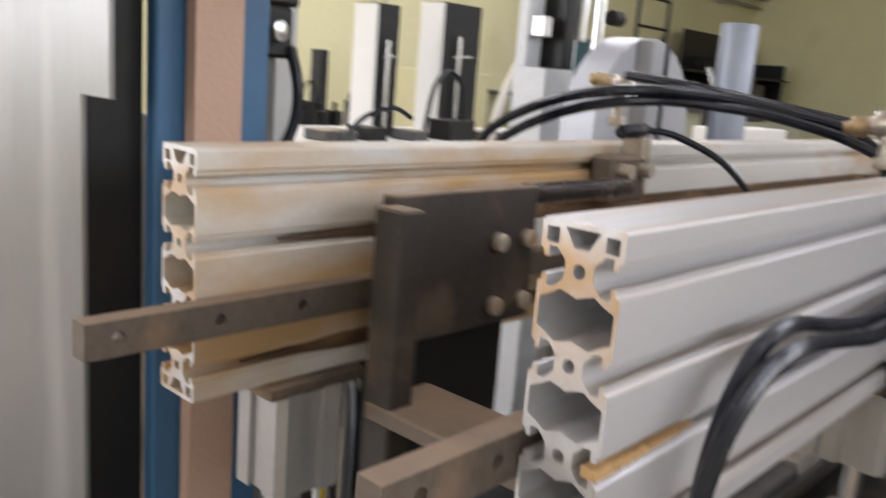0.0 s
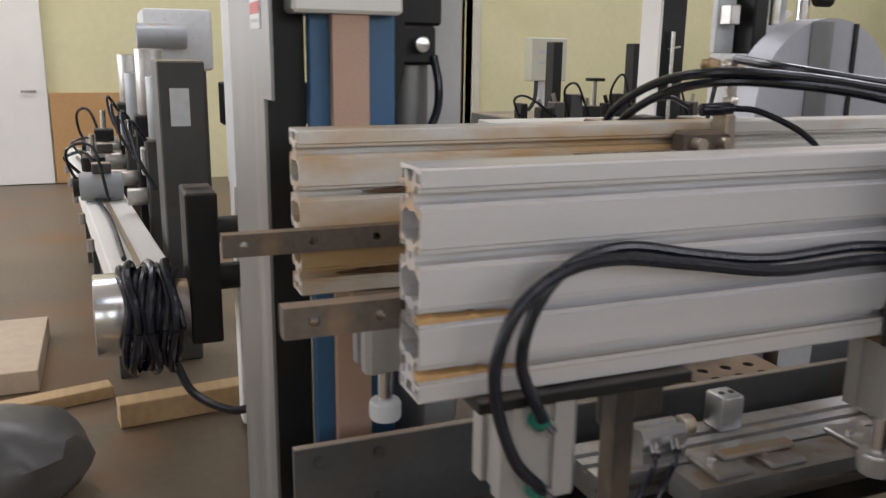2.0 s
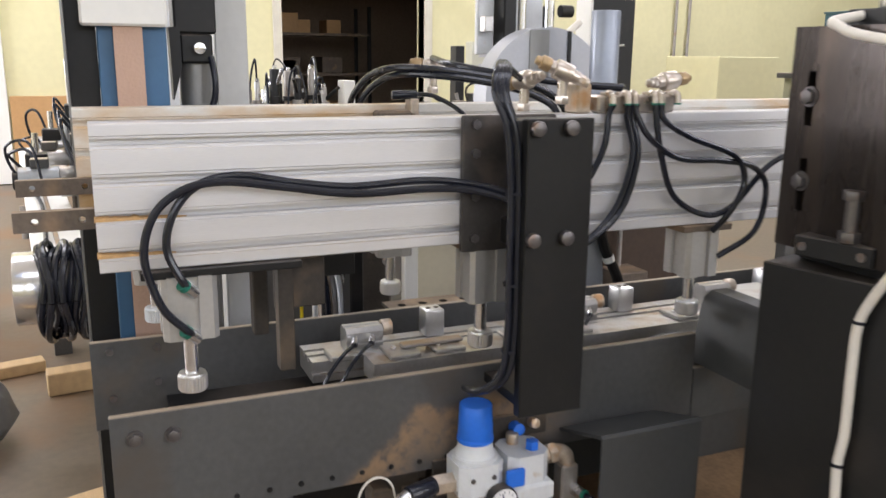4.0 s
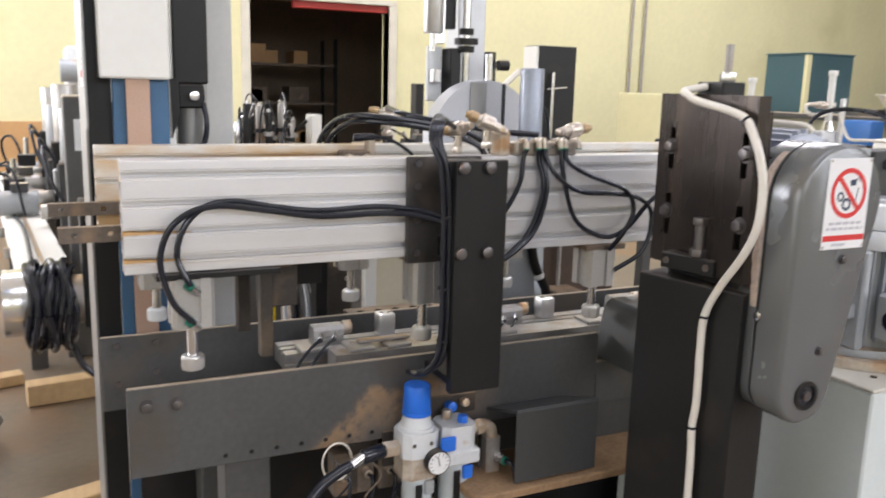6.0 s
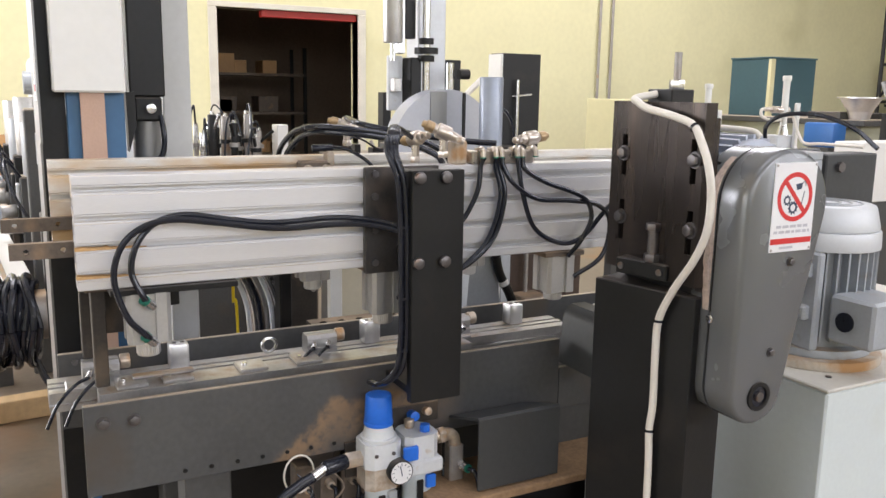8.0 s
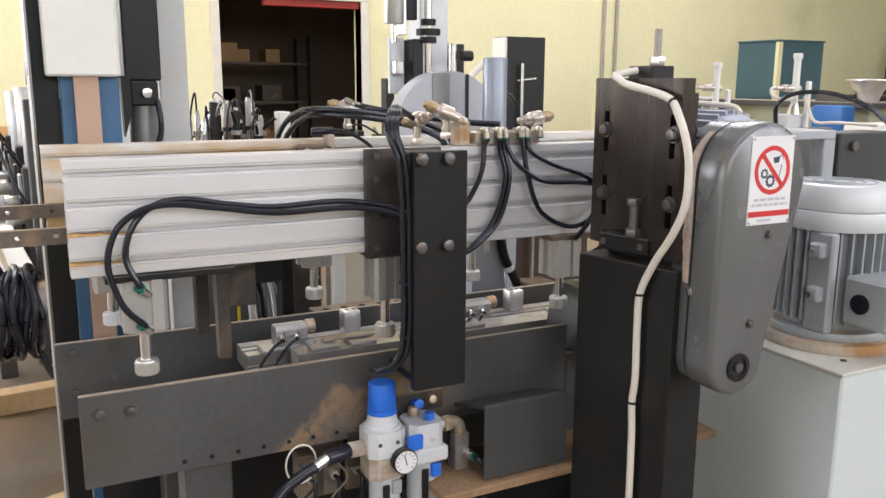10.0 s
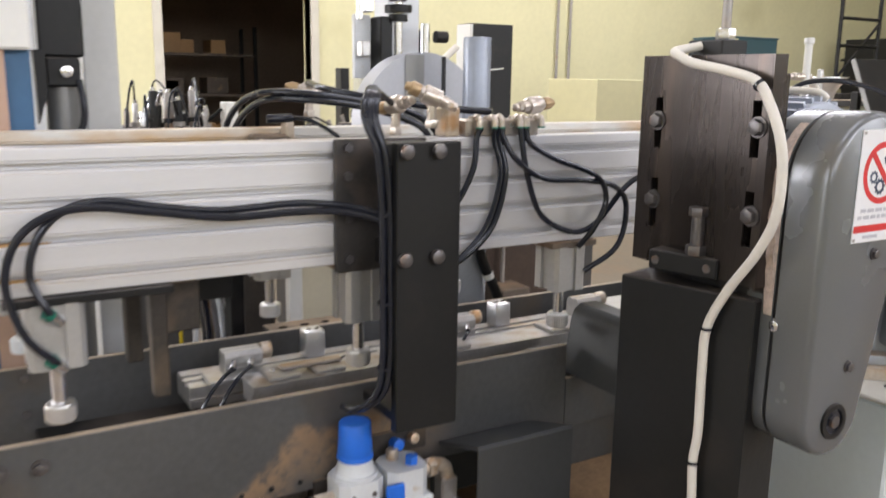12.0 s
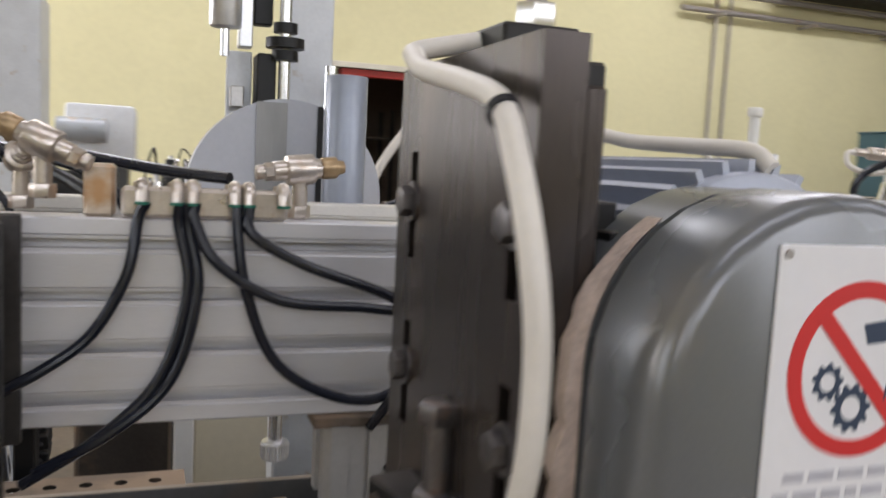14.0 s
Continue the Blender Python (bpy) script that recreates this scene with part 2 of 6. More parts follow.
def thing(name, label, category, loc, group="", kind=""):
    ob = new(name)
    ob.empty_display_size = 0.05
    ob.location = loc
    BASE[ob] = Vector(loc)
    return tagged(ob, label, category, group, kind)


def to_mesh(name, bm, material, base):
    bmesh.ops.translate(bm, verts=bm.verts, vec=-base)
    me = bpy.data.meshes.new(name)
    bm.to_mesh(me)
    bm.free()
    me.materials.append(material)
    for p in me.polygons:
        p.use_smooth = True
    me.set_sharp_from_angle(angle=radians(35))
    return me


def part(name, bm, material, parent, label=""):
    base = BASE[parent]
    ob = new(name, to_mesh(name, bm, material, base))
    ob.parent = parent
    BASE[ob] = base
    return tagged(ob, label)


def solo(name, bm, material, label, category, group="", kind=""):
    co = [v.co for v in bm.verts]
    base = Vector(((min(c.x for c in co) + max(c.x for c in co)) / 2, (min(c.y for c in co) + max(c.y for c in co)) / 2, min(c.z for c in co)))
    ob = new(name, to_mesh(name, bm, material, base))
    ob.location = base
    BASE[ob] = base
    return tagged(ob, label, category, group, kind)


B = bmesh.new


# ---- the hall ----
HX0, HX1, HY0, HY1, HZ = -9.7, 7.0, -7.0, 22.0, 6.4


def wall_with_openings(name, axis, at, thick, a0, a1, z1, holes, material, label):
    """Upright wall in the plane x=at or y=at, with rectangular openings (a0, a1, z0, z1) that go through it."""
    bm = B()
    cuts = sorted({a0, a1, *[h[0] for h in holes], *[h[1] for h in holes]})
    for p, q in zip(cuts, cuts[1:]):
        own = [h for h in holes if h[0] <= p and h[1] >= q]
        spans, z = [], 0.0
        for h in sorted(own, key=lambda h: h[2]):
            spans.append((z, h[2]))
            z = h[3]
        spans.append((z, z1))
        for s, e in spans:
            if e - s > 0.001:
                box(bm, at, at + thick, p, q, s, e) if axis == "x" else box(bm, p, q, at, at + thick, s, e)
    return solo(name, bm, material, label, "wall", kind="structure")


GATE = (2.72, 4.60, 0.0, 2.54)
solo("floor", box(B(), -14.0, HX1, HY0, HY1, -0.2, 0.0), FLOOR, "dusty grey-brown concrete workshop floor", "floor", kind="structure")
wall_with_openings("wall_back", "x", HX0 - 0.25, 0.25, HY0, HY1, HZ, [GATE, (-6.0, -3.3, 1.5, 3.5)], WALLP, "yellow-green plastered workshop wall with gate")
wall_with_openings("wall_front", "x", HX1, 0.25, HY0, HY1, HZ, [(-5.8 + 5 * i, -2.2 + 5 * i, 2.5, 4.9) for i in range(4)], WALLP, "yellow-green plastered workshop wall with windows")
wall_with_openings("wall_left", "y", HY0 - 0.25, 0.25, HX0, HX1, HZ, [(-8.3 + 6.5 * i, -4.7 + 6.5 * i, 1.3, 3.9) for i in range(2)], WALLP, "yellow-green plastered workshop wall with windows")
wall_with_openings("wall_right", "y", HY1, 0.25, HX0, HX1, HZ, [], WALLP, "yellow-green plastered workshop wall")
# Ceiling pieces leave gaps for the four added, unseen skylights.
bm = B()
cx = [HX0, -6.8, -5.2, 0.7, 2.3, HX1]
cy = [HY0, -2.5, 4.0, 5.5, 11.5, HY1]
for i in range(5):
    for j in range(5):
        if i in (1, 3) and j in (1, 3):
            continue
        box(bm, cx[i], cx[i + 1], cy[j], cy[j + 1], HZ, HZ + 0.2)
solo("ceiling", bm, WHITEP, "pale ceiling with added skylight openings", "ceiling", kind="structure")

# dark store room behind the gate
solo("wall_store_back", box(B(), -13.9, -13.8, 0.5, 8.0, 0, 3.4), DARKROOM, "dark unlit store room wall", "wall", kind="structure")
for yy in (0.5, 7.9):
    solo("wall_store_side", box(B(), -13.8, HX0 - 0.25, yy, yy + 0.1, 0, 3.4), DARKROOM, "dark unlit store room wall", "wall", kind="structure")
solo("ceiling_store", box(B(), -13.8, HX0 - 0.25, 0.6, 7.9, 3.4, 3.5), DARKROOM, "dark store room ceiling", "ceiling", kind="structure")
gate = thing("gate_1", "open gate with white frame and red head rail", "gate", (HX0, 3.66, 0), kind="structure")
part("jamb", box(B(), HX0 - 0.2, HX0 + 0.03, 4.60, 4.71, 0, 2.54, 0.006), GATE_PAINT, gate)
part("jamb", box(B(), HX0 - 0.2, HX0 + 0.03, 2.61, 2.72, 0, 2.54, 0.006), GATE_PAINT, gate)
part("head", box(B(), HX0 - 0.2, HX0 + 0.03, 2.61, 4.71, 2.54, 2.61, 0.006), GATE_PAINT, gate)
part("rail", box(B(), HX0 - 0.16, HX0 - 0.04, 3.3, 4.60, 2.45, 2.54, 0.006), RED, gate, "red steel head rail")

rack = thing("storage_rack", "dark steel rack loaded with boxes in shade", "rack", (-12.4, 3.7, 0))
for yy in (2.8, 4.6):
    for xx in (-12.8, -12.1):
        part("post", box(B(), xx, xx + 0.05, yy, yy + 0.05, 0, 2.2), BLACK, rack)
for zz in (0.5, 1.15, 1.75):
    part("shelf", box(B(), -12.8, -12.05, 2.8, 4.65, zz, zz + 0.04), BAR, rack)
for k in range(9):
    a = random.uniform(2.85, 4.3)
    z = (0.54, 1.19, 1.79)[k % 3]
    solo("storage_box", box(B(), -12.7, -12.25, a, a + random.uniform(0.18, 0.34), z, z + random.uniform(0.12, 0.3), 0.005), (PANEL_WOOD, BAR, PANEL_WOOD)[k % 3], "small stored box standing on the dark rack", "box", group="boxes on the rack")

# doors and panels in the back wall, far corner
for k, (a, b, m, lab) in enumerate(((-1.7, -0.36, WHITEP, "white painted steel door leaf, closed"), (-0.34, 0.9, PANEL_WOOD, "orange plywood board leaning on the wall"), (-3.2, -1.75, WHITEP, "white painted steel door leaf, closed"))):
    d = thing("door_%d" % (k + 1), lab, "door", (HX0 + 0.03, (a + b) / 2, 0), kind="structure")
    part("leaf", box(B(), HX0 + 0.002, HX0 + 0.06, a, b, 0.01, 2.5 if m is WHITEP else 0.98, 0.004), m, d)
    if m is WHITEP:
        part("handle", cyl(B(), (HX0 + 0.1, b - 0.1, 1.0), (HX0 + 0.1, b - 0.25, 1.0), 0.012), STEEL, d)
pipe = thing("wall_pipes", "two thin grey pipes running down the wall", "pipe", (HX0 + 0.05, 8.8, 0))
for yy in (8.62, 8.86):
    part("pipe", cyl(B(), (HX0 + 0.05, yy, 0.3), (HX0 + 0.05, yy, HZ), 0.022, seg=10), STEEL, pipe)
pipe = thing("overhead_pipes", "grey overhead pipes and cable tray on the wall", "pipe", (HX0 + 0.3, 12, 3.7))
for k, zz in enumerate((3.75, 3.98, 4.3)):
    part("pipe", cyl(B(), (HX0 + 0.12 + 0.1 * k, 8.0, zz), (HX0 + 0.12 + 0.1 * k, HY1, zz), 0.04, seg=10), STEEL, pipe)
part("cable_tray", box(B(), HX0 + 0.05, HX0 + 0.55, 9.5, HY1, 4.08, 4.22, 0.004), BLACK, pipe, "dark cable tray")
for k in range(8):
    part("bracket", box(B(), HX0, HX0 + 0.4, 8.5 + 1.6 * k, 8.54 + 1.6 * k, 3.66, 3.7), STEEL, pipe)


# ---- aluminium beams ----
def profile_loops(n=4, p=0.045):
    """Slotted profile cross-section, n slots of pitch p on both faces, with hollow chambers."""
    w, h = 0.0225, n * p
    right = []
    for k in range(n):
        c = (k + 0.5) * p
        side = [(w, 0.0085), (w - 0.0022, 0.0072), (w - 0.0022, 0.0042), (w - 0.0050, 0.0042), (w - 0.0050, 0.0095), (w - 0.0095, 0.0095), (w - 0.0145, 0.004)]
        right += [(u, c - v) for u, v in side] + [(u, c + v) for u, v in reversed(side)]
    right = [(w - 0.0015, 0), (w, 0.0015), *right, (w, h - 0.0015), (w - 0.0015, h)]
    loops = [right + [(-u, v) for u, v in reversed(right)]]
    for k in range(n):
        c = (k + 0.5) * p
        loops.append(circle(0, c, 0.0035, 10))
    for k in range(n - 1):
        a, b = (k + 0.5) * p + 0.0145, (k + 1.5) * p - 0.0145
        low = [(-0.0205, a + 0.001), (-0.0150, a - 0.0015), (-0.0095, a - 0.0048), (-0.004, a - 0.0035), (0.0, a - 0.0022), (0.004, a - 0.0035), (0.0095, a - 0.0048), (0.0150, a - 0.0015), (0.0205, a + 0.001)]
        loops.append(low + [(-u, a + b - v) for u, v in low])
    for a, b in ((0.003, 0.0115), (h - 0.0115, h - 0.003)):
        for s in (-1, 1):
            loops.append([(s * 0.0125, a), (s * 0.0195, a), (s * 0.0195, b - 0.001), (s * 0.0125, b - 0.001)])
        loops.append([(-0.0095, a), (0.0095, a), (0.004, b + 0.0005), (-0.004, b + 0.0005)] if a < 0.05 else [(-0.004, a - 0.0005), (0.004, a - 0.0005), (0.0095, b), (-0.0095, b)])
    return loops


def beam(name, xc, y0, y1, z0, material, label):
    bm = prism(B(), profile_loops(), lambda u, v: (xc + u, y0, z0 + v), (0, y1 - y0, 0))
    ob = solo(name, bm, material, label, "beam")
    ob.data.materials.append(ALU_END)
    for f in ob.data.polygons:
        if f.normal.y < -0.9:
            f.material_index = 1
    return ob


beam("aluminium_beam", -0.2825, 0.41, 1.77, 1.205, ALU, "pale anodised aluminium slotted beam over the machine")
beam("aluminium_beam", -0.5975, 0.39, 2.05, 1.204, ALU_DUSTY, "wood-dusted aluminium slotted beam behind the other")


for slot, y1 in ((0, 0.50), (1, 0.515)):
    z = 1.205 + 0.045 * (slot + 0.5)
    bm = B()
    n = 40
    rows = []
    for k in range(n + 1):
        y = 0.4085 + (y1 - 0.4085) * k / n
        t = 1 - k / n
        x = -0.2655 + 0.0058 * t ** 0.6 + 0.0012 * noise.noise(Vector((y * 220, slot, 1)))
        zt = z - 0.0040 + 0.0075 * t ** 0.5 * (0.8 + 0.5 * noise.noise(Vector((y * 120, slot, 5))))
        rows.append([bm.verts.new((-0.2685, y, z - 0.0041)), bm.verts.new((x, y, z - 0.0041)), bm.verts.new((x - 0.0008, y, max(z - 0.0036, zt - 0.002))), bm.verts.new((-0.2685, y, max(z - 0.003, zt)))])
    for a, b in zip(rows, rows[1:]):
        for q in range(4):
            bm.faces.new((a[q], b[q], b[(q + 1) % 4], a[(q + 1) % 4]))
    bm.faces.new(rows[0]), bm.faces.new(rows[-1][::-1])
    bmesh.ops.recalc_face_normals(bm, faces=list(bm.faces))
    solo("sawdust", bm, mat("orange_sawdust", (0.50, 0.31, 0.14), 0.95, 0, 0.25, 80, 400, 0.4), "orange sawdust packed in the beam's slot", "dust", kind="stuff")


# Dark strips in the back beam's slots: painted shade along with brown dust.
SLOT_SHADE_DIRT = mat("dark_slot_shade_and_dirt", (0.11, 0.062, 0.03), 0.85, 0, 0.45, 14, 200, 0.3, second=(0.30, 0.18, 0.085), amount=0.4, second_scale=10, stretch=(3, 0.8, 3))
for slot, y0, y1 in ((0, 0.43, 1.6), (1, 0.42, 1.8), (2, 0.46, 1.9)):
    z = 1.204 + 0.045 * (slot + 0.5)
    bm = B()
    rows = []
    for k in range(61):
        y = y0 + (y1 - y0) * k / 60
        h = 0.0068 * min(1, k / 5, (60 - k) / 5) + 0.0006 * noise.noise(Vector((y * 60, slot, 4)))
        rows.append([bm.verts.new((x, y, z + e * max(0.0004, h))) for x, e in ((-0.580, -1), (-0.5764, -1), (-0.5764, 1), (-0.580, 1))])
    for a, b in zip(rows, rows[1:]):
        for q in range(4):
            bm.faces.new((a[q], b[q], b[(q + 1) % 4], a[(q + 1) % 4]))
    bm.faces.new(rows[0][::-1]), bm.faces.new(rows[-1])
    bmesh.ops.recalc_face_normals(bm, faces=list(bm.faces))
    solo("slot_shade_dirt", bm, SLOT_SHADE_DIRT, "dark brown strip painting shade and dust into the slot", "dirt", kind="stuff")


def flat_bar(x0, x1, y0, y1, z0, z1, holes):
    loops = [[(y0, z0), (y1, z0), (y1, z1), (y0, z1)]] + [circle(y, (z0 + z1) / 2, 0.0045, 12) for y in holes]
    return prism(B(), loops, lambda u, v: (x0, u, v), (x1 - x0, 0, 0))


solo("guide_bar", flat_bar(-0.574, -0.558, 0.306, 1.9, 1.257, 1.281, (0.328, 0.40, 0.47)), BAR, "brown dusty flat steel bar with drilled holes", "bar", group="guide bars")
solo("guide_bar", flat_bar(-0.322, -0.306, 0.318, 1.9, 1.252, 1.277, (0.342, 0.395, 0.47)), BAR, "brown dusty flat steel bar with drilled holes", "bar", group="guide bars")


# ---- machine frame ----
def dust_drift(name, base):
    """Grey paint under a drift of wood dust that climbs along the plate and thins out downward."""
    m = mat(name, (0.080, 0.080, 0.079), 0.5, 0, 0.2, 4, 90, 0.1, second=(0.085, 0.072, 0.06), amount=0.34, second_scale=5, dust=(0.42, 0.34, 0.255), dust_amount=0.85, spec=0.35)
    nt = m.node_tree
    bs = nt.nodes["Principled BSDF"]
    paint = bs.inputs["Base Color"].links[0].from_socket

    def sock(v, to):
        if hasattr(v, "links"):
            nt.links.new(v, to)
        else:
            to.default_value = v

    def calc(op, a, b=0.0):
        n = nt.nodes.new("ShaderNodeMath")
        n.operation = op
        sock(a, n.inputs[0]), sock(b, n.inputs[1])
        return n.outputs[0]

    def fade(v, lo, hi):
        n = nt.nodes.new("ShaderNodeMapRange")
        n.interpolation_type = "SMOOTHSTEP"
        n.inputs[1].default_value, n.inputs[2].default_value = lo, hi
        nt.links.new(v, n.inputs[0])
        return n.outputs[0]

    co = nt.nodes.new("ShaderNodeTexCoord")
    sp = nt.nodes.new("ShaderNodeSeparateXYZ")
    nt.links.new(co.outputs["Object"], sp.inputs[0])
    noises = []
    for scale, detail in ((18, 5), (70, 8)):
        n = nt.nodes.new("ShaderNodeTexNoise")
        n.inputs["Scale"].default_value, n.inputs["Detail"].default_value = scale, detail
        nt.links.new(co.outputs["Object"], n.inputs["Vector"])
        noises.append(n.outputs[0])
    y, z = calc("ADD", sp.outputs[1], base[1]), sp.outputs[2]
    crest = calc("MINIMUM", calc("ADD", calc("MULTIPLY", calc("SUBTRACT", y, 0.72), 0.95), 0.872), 0.972)
    below = calc("ADD", calc("SUBTRACT", crest, z), calc("MULTIPLY", calc("SUBTRACT", noises[0], 0.5), 0.09))
    cover = calc("MULTIPLY", fade(below, 0.0, 0.03), fade(calc("MULTIPLY", below, -1.0), -0.15, -0.02))
    cover = calc("MULTIPLY", cover, fade(calc("MULTIPLY", y, -1.0), -1.12, -1.0))
    cover = calc("MULTIPLY", cover, fade(calc("ADD", calc("MULTIPLY", noises[1], 0.7), calc("MULTIPLY", noises[0], 0.5)), 0.36, 0.70))
    mx = nt.nodes.new("ShaderNodeMix")
    mx.data_type = "RGBA"
    sock(cover, mx.inputs[0]), sock(paint, mx.inputs[6]), sock((0.25, 0.165, 0.10, 1), mx.inputs[7])
    nt.links.new(mx.outputs[2], bs.inputs["Base Color"])
    return m


bed = thing("machine_bed", "dark grey painted steel machine bed, dusty edges", "machine frame", (-0.45, 1.2, 0))
part("side_plate", box(B(), -0.632, -0.620, 0.385, 2.15, 0.845, 1.000, 0.0012), GREY, bed)
part("side_plate", box(B(), -0.284, -0.272, 1.336, 2.15, 0.855, 0.948, 0.0012), GREY, bed)
part("side_plate", box(B(), -0.284, -0.272, 0.405, 1.335, 0.855, 1.012, 0.0012), dust_drift("wood_dusted_plate", (-0.45, 1.2, 0)), bed, "dark grey plate with a brown drift of wood dust")
bm = B()
prism(bm, [[(-0.270, 0.886), (-0.155, 0.922), (-0.150, 0.918), (-0.150, 0.778), (-0.154, 0.778), (-0.154, 0.916), (-0.270, 0.881)]], lambda u, v: (u, 1.072, v), (0, 0.182, 0))
part("chip_cover", bm, HOOD, bed, "folded grey sheet cover, scuffed brown")
part("skirt", box(B(), -0.284, -0.277, 1.25, 2.1, 0.774, 0.8545), GREY, bed)
part("rear_panel", box(B(), -0.636, -0.628, 0.45, 2.1, 0.20, 0.844), BLACK, bed)
part("ledge", box(B(), -0.30, -0.135, 0.98, 2.0, 0.757, 0.773, 0.002), mat("sawdust_brown_ledge", (0.30, 0.19, 0.105), 0.85, 0, 0.3, 15, 120, 0.3), bed, "dusty ledge")
part("cross_plate", box(B(), -0.62, -0.284, 0.50, 2.1, 0.88, 0.892), BLACK, bed)
for x0, y0 in ((-0.62, 0.56), (-0.36, 0.56), (-0.62, 1.85), (-0.36, 1.85)):
    part("leg", box(B(), x0, x0 + 0.08, y0, y0 + 0.08, 0, 0.86, 0.003), GREY, bed)
part("floor_beam", box(B(), -0.64, -0.26, 0.45, 2.1, 0.10, 0.20, 0.003), GREY, bed)
for y, z in ((0.435, 0.985), (0.482, 0.983)):
    part("bolt", hexhead(B(), (-0.272, y, z - 0.005), (1, 0, 0), 0.0085, 0.006), BOLT, bed)
for y, z in ((0.415, 0.982), (0.49, 0.982), (0.488, 0.92), (0.415, 0.90)):
    part("screw", cyl(B(), (-0.620, y, z), (-0.616, y, z), 0.006, seg=12), BOLT, bed)
# Black discs on the plate stand in for the shade inside drilled holes.
for k in range(9):
    y = 0.56 + 0.045 * k
    part("dark_hole_disc", cyl(B(), (-0.272, y, 0.872), (-0.2705, y, 0.872), 0.004, seg=10), BLACK, bed)

# ---- bracket post in front of the beam ----
post = thing("bracket_post", "black painted steel post bolted before the beam", "bracket", (-0.2, 0.98, 0.87))
part("face_plate", box(B(), -0.168, -0.150, 0.930, 1.030, 0.975, 1.388, 0.0015), BLACK, post)
part("spacer", box(B(), -0.258, -0.168, 0.945, 1.015, 1.205, 1.243, 0.002), BLACK, post)
part("spacer", box(B(), -0.258, -0.168, 0.945, 1.015, 1.352, 1.384, 0.002), BLACK, post)
part("clamp_plate", box(B(), -0.2595, -0.249, 0.884, 1.030, 1.195, 1.387, 0.0015), WORN_PLATE, post, "worn dusty clamp plate")
part("foot", box(B(), -0.272, -0.168, 0.935, 1.025, 0.985, 1.0, 0.001), BLACK, post)
for y, z in ((0.942, 1.376), (0.992, 1.376), (0.940, 1.2295), (0.991, 1.2295)):
    part("bolt", cyl(B(), (-0.150, y, z), (-0.139, y, z), 0.0105, seg=24, bev=0.003), BOLT, post)
for z in (1.375, 1.335, 1.275, 1.215):
    part("screw", cyl(B(), (-0.249, 0.902, z), (-0.243, 0.902, z), 0.007, seg=6), BOLT, post)


# ---- clamp cylinders under the beams ----
CLAMPS = []


def clamp(x, y, zt, zb, w, foot_z, label, plate_y=None, white=False):
    c = thing("clamp_cylinder", label, "pneumatic cylinder", (x, y, zt), group="clamp cylinders")
    bm = B()
    h = w / 2
    prism(bm, [[(-h, -h * 0.8), (-h * 0.8, -h), (-h * 0.3, -h), (-h * 0.3, -h * 0.86), (h * 0.3, -h * 0.86), (h * 0.3, -h), (h * 0.8, -h), (h, -h * 0.8), (h, -h * 0.3), (h * 0.86, -h * 0.3), (h * 0.86, h * 0.3), (h, h * 0.3), (h, h * 0.8), (h * 0.8, h), (h * 0.3, h), (h * 0.3, h * 0.86), (-h * 0.3, h * 0.86), (-h * 0.3, h), (-h * 0.8, h), (-h, h * 0.8), (-h, h * 0.3), (-h * 0.86, h * 0.3), (-h * 0.86, -h * 0.3), (-h, -h * 0.3)]], lambda u, v: (x + u, y + v, zb), (0, 0, zt - 0.008 - zb))
    part("body", bm, BODY, c, "ribbed aluminium cylinder body")
    part("mount_plate", box(B(), x - h, x + h, (plate_y or (y - h - 0.01, y + h + 0.02))[0], (plate_y or (y - h - 0.01, y + h + 0.02))[1], zt - 0.010, zt, 0.001), BLACK if plate_y else BAR, c)
    rod = part("rod", cyl(B(), (x, y, foot_z + 0.02), (x, y, zb + 0.05), 0.009, seg=16), CHROME, c)
    knurl = [(x + r * math.cos(a), y + r * math.sin(a)) for r, a in (((0.0192, 0.0182)[k % 2], 2 * math.pi * k / 60) for k in range(60))]
    bm = prism(B(), [knurl], lambda u, v: (u, v, foot_z + 0.003), (0, 0, 0.018))
    cyl(bm, (x, y, foot_z), (x, y, foot_z + 0.0245), 0.0178, seg=28, bev=0.0015)
    part("foot", bm, PALE_PLASTIC if white else SATIN, rod, "round machined clamp foot")
    CLAMPS.append(rod)
    return c


clamp(-0.2825, 0.512, 1.204, 1.112, 0.068, 1.033, "aluminium pneumatic clamp cylinder under the front beam", plate_y=(0.455, 0.655))
clamp(-0.2825, 0.932, 1.204, 1.115, 0.062, 1.040, "aluminium pneumatic clamp cylinder beside the black post")
clamp(-0.2825, 1.318, 1.204, 1.118, 0.066, 1.047, "aluminium pneumatic clamp cylinder under the beam's middle")
clamp(-0.2825, 1.72, 1.204, 1.105, 0.066, 1.047, "aluminium pneumatic clamp cylinder under the beam's far half")
clamp(-0.5975, 0.492, 1.203, 1.105, 0.064, 1.035, "dusty pneumatic clamp cylinder under the back beam", white=True)
clamp(-0.5975, 0.900, 1.203, 1.115, 0.064, 1.040, "dusty pneumatic clamp cylinder under the back beam")
clamp(-0.5975, 1.290, 1.203, 1.115, 0.064, 1.040, "dusty pneumatic clamp cylinder under the back beam")

# ---- sliding tool rail between the bed plates ----
slide = thing("tool_slide", "dusty aluminium tool rail with stop blocks", "machine slide", (-0.46, 1.1, 0.945))
